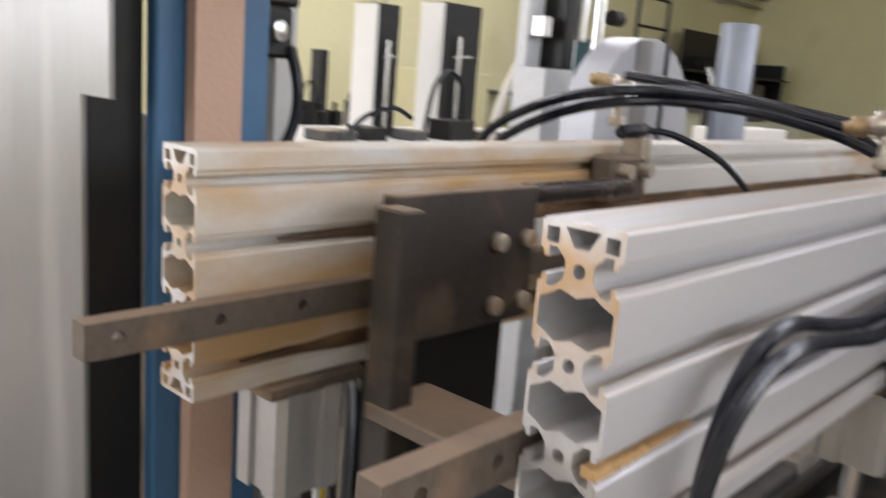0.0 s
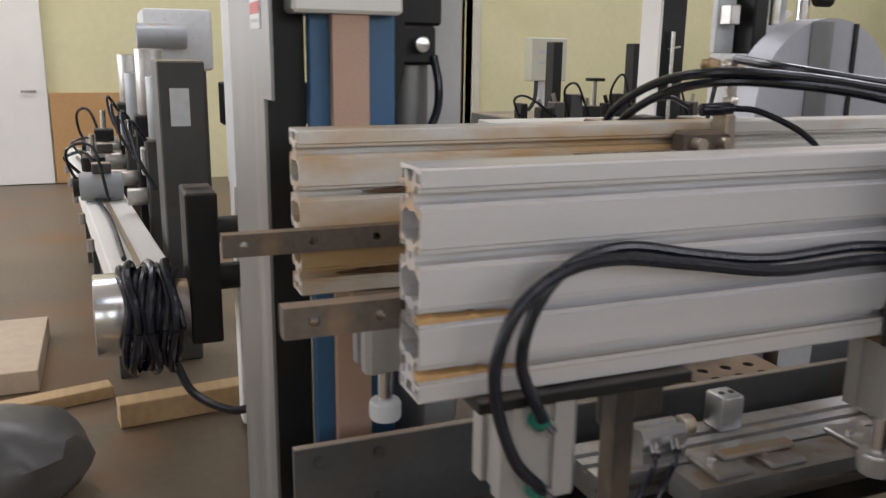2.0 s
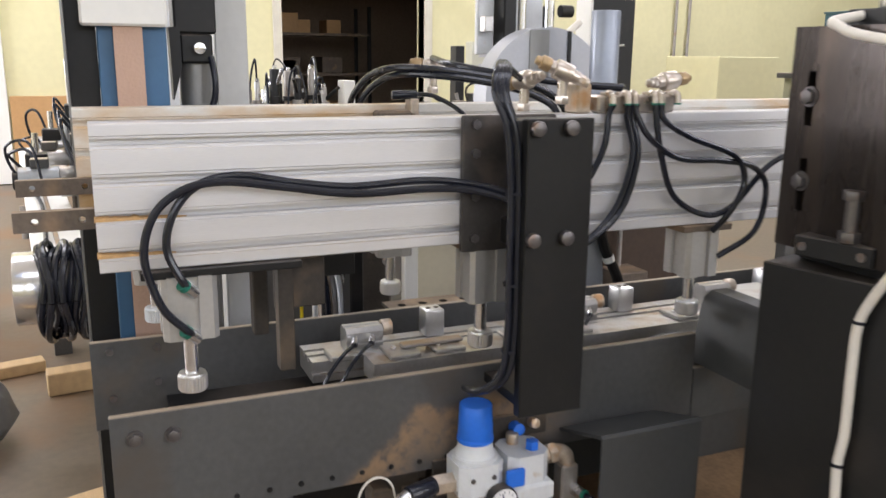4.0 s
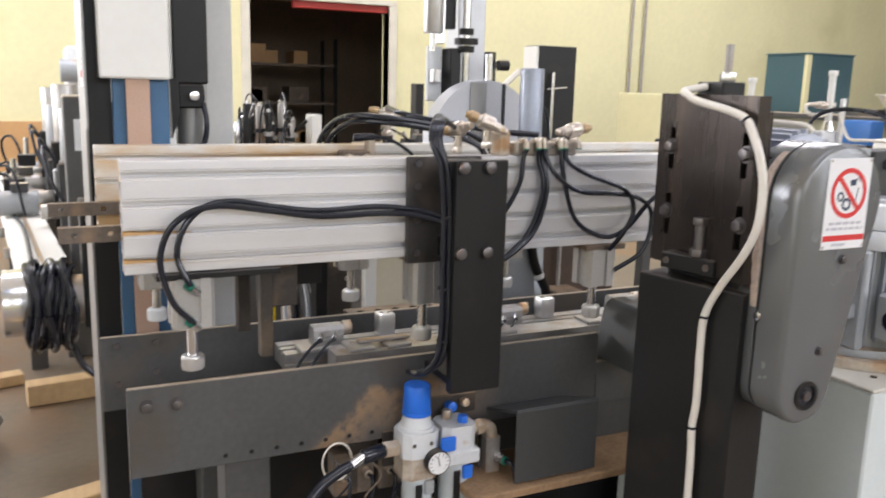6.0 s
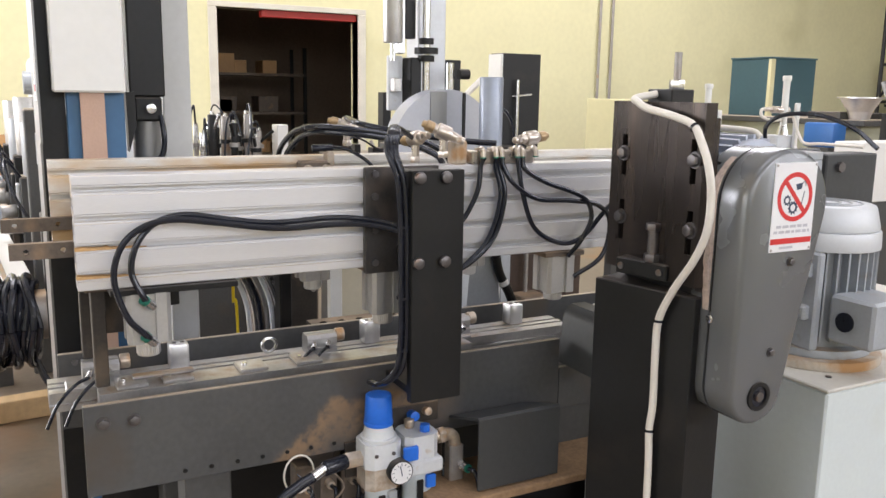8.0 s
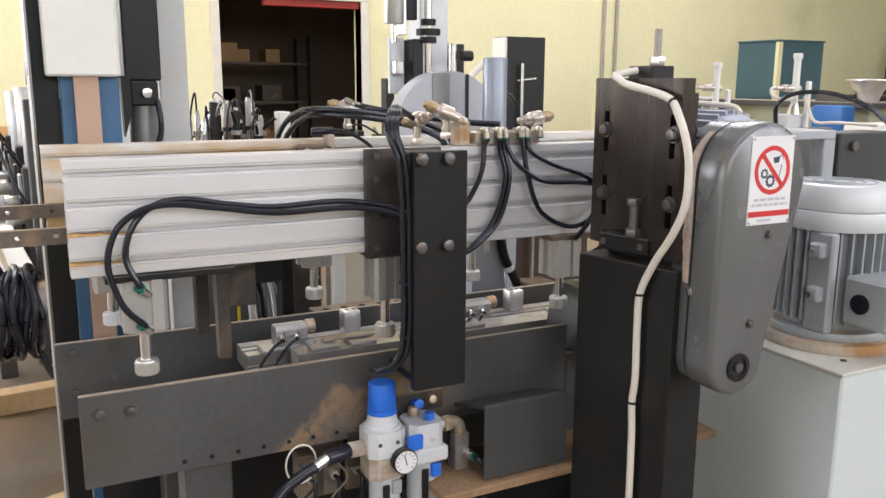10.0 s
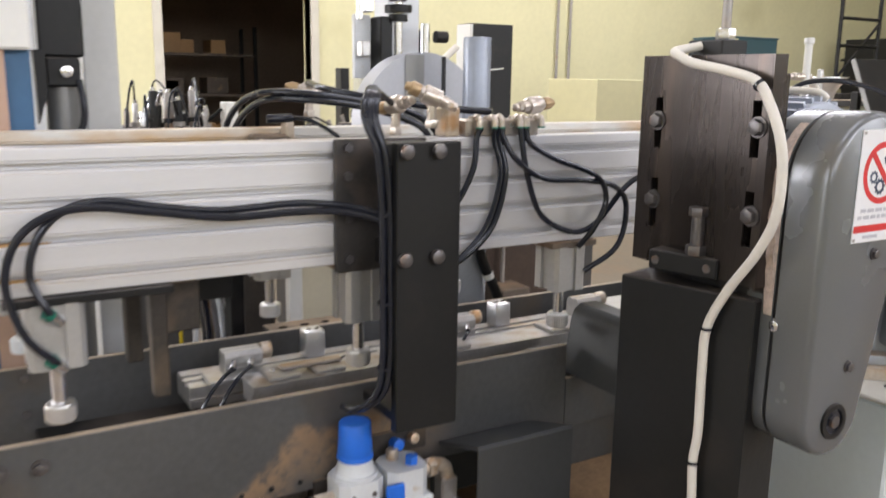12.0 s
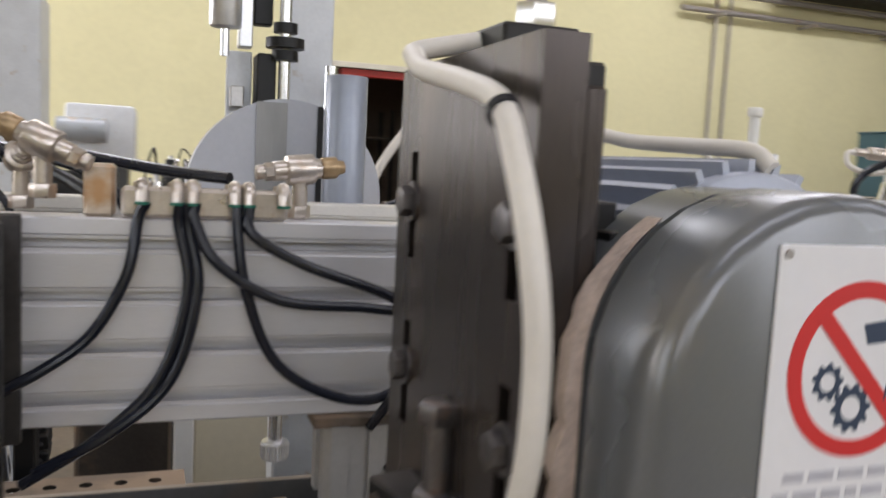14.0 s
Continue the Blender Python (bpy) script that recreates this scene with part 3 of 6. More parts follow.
bm = prism(B(), [[(-0.045, 0), (0.045, 0), (0.045, 0.012), (0.035, 0.012), (0.035, 0.02), (0.045, 0.02), (0.045, 0.036), (0.018, 0.036), (0.018, 0.028), (0.008, 0.028), (0.008, 0.036), (-0.008, 0.036), (-0.008, 0.028), (-0.018, 0.028), (-0.018, 0.036), (-0.045, 0.036)]], lambda u, v: (-0.525 + u, 0.722, 0.934 + v), (0, 1.15, 0))
part("rail", bm, CAST, slide)
bm = prism(B(), [[(-0.028, 0), (0.028, 0), (0.028, 0.010), (0.02, 0.010), (0.02, 0.018), (0.028, 0.018), (0.028, 0.034), (-0.028, 0.034)]], lambda u, v: (-0.42 + u, 0.80, 0.953 + v), (0, 0.75, 0))
part("rail", bm, CAST, slide)


def stop_block(y, x=-0.548, s=0.019, z=0.970, h=0.050):
    b = part("stop_block", box(B(), x - s, x + s, y - s, y + s, z, z + h, 0.005, 2), SATIN, slide, "bright machined stop block")
    for dy in (-0.008, 0.008):
        part("screw", cyl(B(), (x + 0.002, y + dy, z + h), (x + 0.002, y + dy, z + h + 0.001), 0.0045, seg=14), BLACK, b)


stop_block(0.962), stop_block(1.375), stop_block(1.75)


def sensor_valve(y, x=-0.495):
    shape = [(-0.019, 0.0), (0.019, 0.0), (0.019, 0.012), (0.016, 0.014), (0.016, 0.018), (0.019, 0.020), (0.019, 0.032), (0.013, 0.040), (0.004, 0.040), (0.002, 0.037), (-0.002, 0.037), (-0.004, 0.040), (-0.013, 0.040), (-0.019, 0.032)]
    v = part("valve", prism(B(), [shape], lambda u, w: (x + u, y - 0.032, 0.981 + w), (0, 0.064, 0)), CAST, slide, "small grooved cylinder block")
    part("foot_plate", box(B(), x - 0.022, x + 0.030, y - 0.062, y + 0.030, 0.9705, 0.981, 0.002), CAST, v)
    part("port", cyl(B(), (x, y + 0.034, 1.012), (x, y + 0.052, 1.012), 0.014, seg=18, bev=0.002), BRASS, v)
    for dy in (-0.018, 0.012):
        part("fitting", cyl(B(), (x + 0.02, y + dy, 1.005), (x + 0.034, y + dy - 0.006, 0.998), 0.006, seg=12), CHROME, v)
        part("hose", tube(B(), [(x + 0.034, y + dy - 0.006, 0.998), (x + 0.06, y + dy - 0.03, 0.996), (x + 0.075, y + dy - 0.06, 0.97), (x + 0.08, y + dy - 0.08, 0.93)], 0.0032, 8), RUBBER, v)


sensor_valve(0.812), sensor_valve(1.24), sensor_valve(1.56)
for y in (0.83, 0.91, 1.05, 1.16, 1.40):
    part("tool_plate", box(B(), -0.46, -0.40, y, y + 0.055, 0.987, 0.994, 0.002), CAST, slide)
    part("screw", cyl(B(), (-0.43, y + 0.015, 0.994), (-0.43, y + 0.015, 0.999), 0.005, seg=10), CHROME, slide)
part("lever", box(B(), -0.445, -0.425, 0.86, 0.97, 0.9945, 1.001, 0.002), STEEL, slide)
ring = B()
tube(ring, [(-0.45 + 0.0, 1.12 + 0.014 * math.cos(a), 1.022 + 0.014 * math.sin(a)) for a in (2 * math.pi * k / 10 for k in range(11))], 0.0035, 8, 2)
part("eye_bolt", ring, CHROME, slide)

# ---- pusher carriage on the back beam's guide bar ----
push = thing("pusher_carriage", "dark steel pusher carriage with two hanging arms", "machine carriage", (-0.45, 0.7, 1.02))
part("plate", box(B(), -0.535, -0.523, 0.650, 0.832, 1.233, 1.354, 0.0015), DUSTY_STEEL, push)
part("block", box(B(), -0.557, -0.535, 0.68, 0.81, 1.235, 1.32, 0.002), STEEL, push)
part("arm", box(B(), -0.523, -0.493, 0.632, 0.656, 1.024, 1.348, 0.002), DUSTY_STEEL, push, "dusty flat arm")
part("shelf", box(B(), -0.52, -0.335, 0.63, 0.70, 1.184, 1.198, 0.002), BAR, push)
part("arm", box(B(), -0.362, -0.335, 0.640, 0.662, 1.020, 1.186, 0.0015), DUSTY_STEEL, push)
part("arm_plate", box(B(), -0.372, -0.362, 0.640, 0.715, 1.105, 1.186, 0.002), DUSTY_STEEL, push)
part("drop_plate", box(B(), -0.540, -0.5365, 0.70, 0.815, 1.10, 1.232, 0.002), BLACK, push, "black plate hanging under the carriage")
for y in (0.767, 0.807):
    for z in (1.308, 1.251):
        part("bolt", cyl(B(), (-0.523, y + 0.01, z), (-0.514, y + 0.01, z), 0.0085, seg=14, bev=0.002), BRASS, push)

# ---- spindle column that feeds along the machine ----
col = thing("spindle_column", "black oil-stained spindle column with grey belt guard", "machine column", (0.05, 1.3, 0))
plate = [[(-0.083, 1.213), (0.142, 1.213), (0.142, 1.509), (-0.083, 1.509)]]
for x in (-0.047, 0.122):
    for z in (1.305, 1.42):
        plate.append([(x - 0.007, z - 0.04), (x + 0.007, z - 0.04), (x + 0.007, z + 0.032), (x - 0.007, z + 0.032)])
part("slide_plate", prism(B(), plate, lambda u, v: (u, 1.297, v), (0, 0.024, 0)), OILED, col)
part("backing", box(B(), -0.06, 0.117, 1.3215, 1.345, 1.0, 1.500, 0.002), BLACK, col)
part("top_block", box(B(), -0.025, 0.036, 1.3215, 1.372, 1.500, 1.530, 0.002), BLACK, col)
part("side_slab", box(B(), 0.118, 0.139, 1.3215, 1.334, 1.19, 1.486, 0.002), OILED, col)
stud = part("adjusting_stud", cyl(B(), (0.013, 1.352, 1.53), (0.013, 1.352, 1.592), 0.0065, seg=14), STEEL, col)
part("nut", cyl(B(), (0.013, 1.352, 1.53), (0.013, 1.352, 1.546), 0.0135, seg=6, bev=0.001), CHROME, stud)
for x in (-0.047, 0.126):
    for z in (1.306, 1.419):
        part("bolt", hexhead(B(), (x, 1.297, z), (0, -1, 0), 0.0105, 0.008), BOLT, col)

def turned(bm, deg=13.5, about=(-0.06, 1.256, 0)):
    """The base stands askew to the bed by a few degrees."""
    bmesh.ops.transform(bm, matrix=Matrix.Translation(about) @ Matrix.Rotation(radians(deg), 4, "Z") @ Matrix.Translation([-v for v in about]), verts=bm.verts)
    return bm


part("base_box", turned(box(B(), -0.060, 0.146, 1.256, 1.358, 0.0, 1.195, 0.002)), BLACK, col)
hood = [(1.345, 0.955), (1.415, 0.955), (1.415, 1.078), (1.380, 1.078), (1.366, 1.068), (1.360, 1.052)]
part("chip_hood", prism(B(), [hood], lambda u, v: (-0.295, u, v), (0.233, 0, 0)), HOOD, col, "rounded dark grey sheet hood")
jack = part("jack_block", turned(box(B(), -0.017, 0.088, 1.256, 1.30, 1.212, 1.240, 0.002)), BLACK, col)
part("jack_bolt", cyl(B(), (0.045, 1.292, 1.239), (0.045, 1.292, 1.296), 0.009, seg=14), BOLT, jack)
part("jack_head", cyl(B(), (0.045, 1.292, 1.294), (0.045, 1.292, 1.307), 0.014, seg=6, bev=0.0015), BOLT, jack)
part("jack_nut", cyl(B(), (0.045, 1.292, 1.240), (0.045, 1.292, 1.254), 0.015, seg=6, bev=0.0015), BOLT, jack)
for x in (-0.005, 0.074):
    part("socket_screw", turned(cyl(B(), (x, 1.256, 1.226), (x, 1.2535, 1.226), 0.006, seg=14)), BOLT, jack)

# belt guard: a deep rounded cover, wider at the top
def guard_outline(grow=0.0):
    c0, r0, c1, r1 = Vector((1.377, 1.052)), 0.058 + grow, Vector((1.412, 1.352)), 0.090 + grow
    d = (c1 - c0).normalized()
    a0 = math.atan2(d.y, d.x)
    lean = math.asin((r1 - r0) / (c1 - c0).length)
    n = 16
    top = [a0 - math.pi / 2 - lean + (math.pi + 2 * lean) * k / n for k in range(n + 1)]
    low = [a0 + math.pi / 2 + lean + (math.pi - 2 * lean) * k / n for k in range(n + 1)]
    return [(c1.x + r1 * math.cos(a), c1.y + r1 * math.sin(a)) for a in top] + [(c0.x + r0 * math.cos(a), c0.y + r0 * math.sin(a)) for a in low]


bm = B()
rings = []
for x, g in ((0.160, 0.0), (0.206, 0.0), (0.2115, -0.0012), (0.2155, -0.0042), (0.217, -0.0085)):
    rings.append([bm.verts.new((x, y, z)) for y, z in guard_outline(g)])
for a, b in zip(rings, rings[1:]):
    for k in range(len(a)):
        bm.faces.new((a[k], a[(k + 1) % len(a)], b[(k + 1) % len(a)], b[k]))
bm.faces.new(rings[-1]), bm.faces.new(rings[0][::-1])
bmesh.ops.recalc_face_normals(bm, faces=list(bm.faces))
guard = part("belt_guard", bm, HAMMER, col, "grey hammered enamel belt guard")
zs = [1.425 - 0.010 * k for k in range(26)]
inner = [(1.412 - 0.0895 * math.cos(math.asin(max(0.0, z - 1.352) / 0.09)), z) for z in zs]
outer = [(u - 0.009 * math.sin(math.pi * k / 25) * (1 + 0.9 * noise.noise(Vector((3, z * 140, 2)))) - 0.001, z) for k, (u, z) in enumerate(inner)]
part("seal", prism(B(), [outer + inner[::-1]], lambda u, v: (0.1405, u, v), (0.0125, 0, 0)), FELT, guard, "crumbling beige felt seal")
bm = prism(B(), [circle(1.379, 1.043, 0.024), circle(1.379, 1.043, 0.017)], lambda u, v: (0.2165, u, v), (0.004, 0, 0))
part("hub_ring", bm, BLACK, guard)
part("hub", cyl(B(), (0.2165, 1.379, 1.043), (0.218, 1.379, 1.043), 0.017, seg=20), RUBBER, guard)
part("hub_nut", cyl(B(), (0.218, 1.379, 1.043), (0.222, 1.379, 1.043), 0.009, seg=6), BOLT, guard)
for y, z in ((1.425, 1.262), (1.398, 1.115)):
    part("screw", hexhead(B(), (0.217, y, z), (1, 0, 0), 0.006, 0.004), BOLT, guard)
part("hinge_bolt", hexhead(B(), (0.16, 1.325, 1.165), (0, -1, 0), 0.008, 0.006), CHROME, guard)
# warning sign
sign = part("warning_sign", box(B(), 0.217, 0.2185, 1.373, 1.467, 1.279, 1.420, 0.0005), SIGN_WHITE, guard, "white warning sign with red prohibition ring")
SX = 0.2185
C = (1.421, 1.366)
part("ring", prism(B(), [circle(*C, 0.039, 40), circle(*C, 0.0315, 40)], lambda u, v: (SX, u, v), (0.0004, 0, 0)), SIGN_RED, sign)
bar = B()
box(bar, SX, SX + 0.0005, -0.034, 0.034, -0.0038, 0.0038)
bmesh.ops.transform(bar, matrix=Matrix.Translation((0, C[0], C[1])) @ Matrix.Rotation(radians(-47), 4, "X"), verts=bar.verts)
part("slash", bar, SIGN_RED, sign)


def gear(cu, cv, r, teeth):
    out = []
    for k in range(teeth * 4):
        a = 2 * math.pi * k / (teeth * 4)
        rr = r if k % 4 in (0, 1) else r * 0.8
        out.append((cu + rr * math.cos(a), cv + rr * math.sin(a)))
    return [out, circle(cu, cv, r * 0.5, 18)]


part("gear_symbol", prism(B(), gear(1.418, 1.349, 0.011, 10), lambda u, v: (SX, u, v), (0.0003, 0, 0)), SIGN_INK, sign)
part("gear_symbol", prism(B(), gear(1.404, 1.361, 0.0085, 9), lambda u, v: (SX, u, v), (0.0003, 0, 0)), SIGN_INK, sign)
can = B()
prism(can, [[(1.421, 1.386), (1.436, 1.388), (1.434, 1.378), (1.424, 1.377)]], lambda u, v: (SX, u, v), (0.0003, 0, 0))
tube(can, [(SX + 0.0002, 1.436, 1.387), (SX + 0.0002, 1.441, 1.391), (SX + 0.0002, 1.443, 1.383)], 0.0006, 5, 3)
tube(can, [(SX + 0.0002, 1.441, 1.374), (SX + 0.0002, 1.436, 1.352)], 0.0007, 5, 2)
part("oil_can_symbol", can, SIGN_INK, sign)
part("drip_symbol", cyl(B(), (SX, 1.410, 1.378), (SX + 0.0004, 1.410, 1.378), 0.0014, seg=8), SIGN_INK, sign)
part("red_band", box(B(), SX, SX + 0.0003, 1.3745, 1.4655, 1.292, 1.301), SIGN_RED, sign)
for z, a, b in ((1.3195, 1.385, 1.455), (1.311, 1.38, 1.46)):
    y = a
    while y < b:
        w = random.uniform(0.006, 0.014)
        part("print_bar", box(B(), SX, SX + 0.0003, y, min(b, y + w), z - 0.0022, z + 0.0022), SIGN_PALE, sign)
        y += w + 0.003
part("print_bar", box(B(), SX, SX + 0.0003, 1.395, 1.425, 1.284, 1.288), SIGN_PALE, sign)
for y, z in ((1.377, 1.416), (1.463, 1.416), (1.377, 1.283), (1.463, 1.283)):
    part("rivet", cyl(B(), (SX, y, z), (SX + 0.001, y, z), 0.002, seg=10), STEEL, sign)
# finned spindle motor behind the guard
mot = B()
cyl(mot, (-0.12, 1.452, 1.374), (0.098, 1.452, 1.374), 0.066, seg=28, bev=0.004)
cyl(mot, (0.098, 1.452, 1.374), (0.139, 1.452, 1.374), 0.030, seg=20)
motor = part("spindle_motor", mot, FINS, col, "finned grey electric spindle motor")
part("end_bell", cyl(B(), (0.090, 1.452, 1.374), (0.108, 1.452, 1.374), 0.076, seg=32, bev=0.004), FINS, motor)
for k in range(28):
    f = B()
    box(f, -0.10, 0.100, -0.0022, 0.0022, 0.062, 0.083)
    bmesh.ops.transform(f, matrix=Matrix.Translation((0, 1.452, 1.374)) @ Matrix.Rotation(2 * math.pi * k / 28, 4, "X"), verts=f.verts)
    part("fin", f, FINS, motor)
part("rear_shell", prism(B(), [guard_outline(-0.001), guard_outline(-0.006)], lambda u, v: (0.112, u, v), (0.0415, 0, 0)), HAMMER, guard, "grey rear guard shell")
# Thin black inset slab, added as the dark seam between cover and shell.
part("seam_slab", prism(B(), [guard_outline(-0.0035)], lambda u, v: (0.1535, u, v), (0.0062, 0, 0)), BLACK, guard, "black inset slab forming the guard's dark seam")
part("bridge", box(B(), 0.060, 0.138, 1.385, 1.43, 1.10, 1.28, 0.002), GREY, col)
rack_teeth = part("black_rack", box(B(), 0.085, 0.116, 1.3455, 1.357, 1.20, 1.43, 0.001), BLACK, col)
for k in range(11):
    z = 1.205 + 0.02 * k
    part("tooth", box(B(), 0.112, 0.130, 1.346, 1.362, z, z + 0.011, 0.001), BLACK, rack_teeth)
# white supply cable tied down the column
cable = part("cable", tube(B(), [(-0.002, 1.322, 1.522), (-0.012, 1.285, 1.514), (0.005, 1.278, 1.507), (0.03, 1.276, 1.498), (0.09, 1.279, 1.487), (0.13, 1.282, 1.475), (0.150, 1.283, 1.45), (0.168, 1.285, 1.41), (0.174, 1.288, 1.365), (0.170, 1.288, 1.31), (0.148, 1.286, 1.26), (0.112, 1.282, 1.205), (0.088, 1.277, 1.15), (0.086, 1.276, 1.09), (0.087, 1.277, 1.0), (0.083, 1.276, 0.95), (0.086, 1.277, 0.87), (0.088, 1.277, 0.6), (0.09, 1.277, 0.3)], 0.0064, 12), WHITE_CABLE, col, "white cable tied down the column")
for p, d in (((0.134, 1.2822, 1.471), (0.8, 0, -0.6)), ((0.0885, 1.277, 1.148), (0, 0, 1)), ((0.0833, 1.276, 0.952), (0, 0, 1))):
    p, d = Vector(p), Vector(d)
    part("cable_tie", cyl(B(), p - d * 0.002, p + d * 0.002, 0.0085, seg=14), RUBBER, cable)
part("cable", tube(B(), [(-0.085, 1.385, 1.478), (-0.075, 1.44, 1.475), (-0.03, 1.452, 1.468), (0.03, 1.456, 1.465), (0.085, 1.462, 1.462), (0.100, 1.466, 1.452)], 0.0052, 12), WHITE_CABLE, col)

# ---- motor cabinet with the vertical motor ----
cab = thing("motor_cabinet", "pale green-grey sheet cabinet with greasy top", "cabinet", (-0.2, 2.0, 0))
part("body", box(B(), -0.55, 0.150, 1.635, 2.55, 0, 0.985, 0.004), BENCH, cab)
part("top", box(B(), -0.552, 0.152, 1.633, 2.552, 0.985, 0.992, 0.002), mat("greasy_cabinet_top", (0.60, 0.58, 0.52), 0.5, 0, 0.1, 5, 80, 0.1, second=(0.42, 0.28, 0.16), amount=0.35, second_scale=6), cab)
part("plug", cyl(B(), (0.10, 1.70, 0.992), (0.10, 1.70, 0.994), 0.006, seg=12), BLACK, cab)
vm = thing("vertical_motor", "grey finned vertical electric motor on rusty flange", "electric motor", (-0.008, 1.80, 0.992))
MC = (-0.022, 1.80)
part("flange", cyl(B(), (*MC, 0.992), (*MC, 1.012), 0.132, seg=40, bev=0.003), RUST, vm, "rusty round flange")
part("foot_ring", cyl(B(), (*MC, 1.012), (*MC, 1.03), 0.112, seg=40, bev=0.004), MOTOR, vm)
part("housing", cyl(B(), (*MC, 1.03), (*MC, 1.235), 0.084, seg=36), MOTOR, vm)
for k in range(32):
    a = 2 * math.pi * k / 32
    f = B()
    box(f, 0.082, 0.107, -0.0017, 0.0017, 1.045, 1.225)
    bmesh.ops.transform(f, matrix=Matrix.Translation((*MC, 0)) @ Matrix.Rotation(a, 4, "Z"), verts=f.verts)
    part("fin", f, MOTOR, vm)
cowl = cyl(B(), (*MC, 1.225), (*MC, 1.262), 0.110, 0.108, seg=40, bev=0.003)
cyl(cowl, (*MC, 1.262), (*MC, 1.312), 0.106, 0.094, seg=40, bev=0.006)
cowl = part("fan_cowl", cowl, mat("pale_cowl_paint", (0.62, 0.64, 0.66), 0.4, 0.1, 0.05, 9, 120, 0.05), vm)
for k in range(3):
    part("grille_ring", prism(B(), [circle(*MC, 0.03 + 0.02 * k, 30), circle(*MC, 0.026 + 0.02 * k, 30)], lambda u, v: (u, v, 1.312), (0, 0, 0.002)), MOTOR, cowl)
tb = part("terminal_box", box(B(), 0.068, 0.165, 1.722, 1.84, 1.055, 1.148, 0.006), MOTOR, vm)
part("gland", cyl(B(), (0.107, 1.7225, 1.10), (0.107, 1.718, 1.10), 0.019, seg=24), RUBBER, tb)
part("rib", box(B(), 0.0, 0.055, 1.700, 1.72, 1.03, 1.225, 0.004), MOTOR, vm)
for z in (1.09, 1.175):
    lug = part("tie_lug", box(B(), 0.012, 0.042, 1.685, 1.705, z, z + 0.03, 0.004), MOTOR, vm)
    part("tie_bolt", cyl(B(), (0.027, 1.678, z + 0.015), (0.027, 1.686, z + 0.015), 0.007, seg=6), CHROME, lug)

# ---- air service unit at the front ----
frl = thing("air_service_unit", "dusty air regulator with blue knob and gauge", "air regulator", (-0.23, 0.93, 0.7))
part("knob", cyl(B(), (-0.23, 0.902, 0.918), (-0.23, 0.902, 0.972), 0.0265, 0.024, seg=26, bev=0.003), BLUE_PLASTIC, frl, "blue regulator knob")
part("knob_rim", cyl(B(), (-0.23, 0.902, 0.914), (-0.23, 0.902, 0.921), 0.0275, seg=26, bev=0.001), BLUE_PLASTIC, frl)
part("neck", cyl(B(), (-0.23, 0.902, 0.892), (-0.23, 0.902, 0.914), 0.030, 0.025, seg=28), PALE_PLASTIC, frl)
part("collar", cyl(B(), (-0.23, 0.902, 0.886), (-0.23, 0.902, 0.893), 0.034, seg=30, bev=0.001), PALE_PLASTIC, frl)
chamfered = [(-0.034, -0.022), (-0.022, -0.036), (0.022, -0.036), (0.034, -0.022), (0.034, 0.022), (0.022, 0.036), (-0.022, 0.036), (-0.034, 0.022)]
part("regulator_body", prism(B(), [chamfered], lambda u, v: (-0.23 + u, 0.902 + v, 0.838), (0, 0, 0.048)), PALE_PLASTIC, frl)
part("regulator_base", prism(B(), [[(u * 0.97, v * 0.97) for u, v in chamfered]], lambda u, v: (-0.23 + u, 0.902 + v, 0.796), (0, 0, 0.0415)), GRIMY, frl, "grimy brown-stained regulator base")
for y in (0.884, 0.918):
    part("screw", cyl(B(), (-0.196, y, 0.866), (-0.194, y, 0.866), 0.004, seg=6), BOLT, frl)
part("filter_bowl", cyl(B(), (-0.23, 0.905, 0.68), (-0.23, 0.905, 0.796), 0.029, seg=28), CLEAR, frl)
part("bowl_guard", box(B(), -0.2015, -0.197, 0.890, 0.903, 0.68, 0.785, 0.001), BLACK, frl)
part("bowl_clip", box(B(), -0.203, -0.195, 0.908, 0.926, 0.765, 0.792, 0.002), MOTOR, frl)
part("lubricator_body", prism(B(), [[(u, v * 0.95) for u, v in chamfered]], lambda u, v: (-0.23 + u, 0.980 + v, 0.842), (0, 0, 0.046)), PALE_PLASTIC, frl)
part("lubricator_base", box(B(), -0.264, -0.192, 0.945, 1.020, 0.812, 0.8415, 0.004), PALE_PLASTIC, frl)
part("lubricator_bowl", cyl(B(), (-0.23, 0.982, 0.68), (-0.23, 0.982, 0.8115), 0.029, seg=28), CLEAR, frl)
part("bowl_guard", box(B(), -0.2015, -0.197, 0.968, 0.981, 0.68, 0.80, 0.001), BLACK, frl)
part("blue_clip", box(B(), -0.196, -0.188, 0.936, 0.966, 0.846, 0.874, 0.002), BLUE_PLASTIC, frl)
part("blue_clip", box(B(), -0.203, -0.194, 0.986, 1.006, 0.782, 0.808, 0.002), BLUE_PLASTIC, frl)
part("fill_plug", cyl(B(), (-0.218, 0.992, 0.888), (-0.218, 0.992, 0.902), 0.0105, seg=6, bev=0.0015), BLUE_PLASTIC, frl)
part("sight_dome", cyl(B(), (-0.245, 0.972, 0.888), (-0.245, 0.972, 0.906), 0.010, seg=18, bev=0.003), BRASS, frl)
part("rear_block", box(B(), -0.271, -0.2655, 0.945, 1.045, 0.885, 0.925, 0.002), DUSTY_STEEL, frl)
part("rear_fitting", cyl(B(), (-0.2655, 0.985, 0.905), (-0.245, 0.985, 0.908), 0.0095, seg=14, bev=0.001), BLUE_PLASTIC, frl)
part("rear_fitting", cyl(B(), (-0.2655, 1.015, 0.908), (-0.248, 1.015, 0.912), 0.008, seg=14, bev=0.001), BRASS, frl)
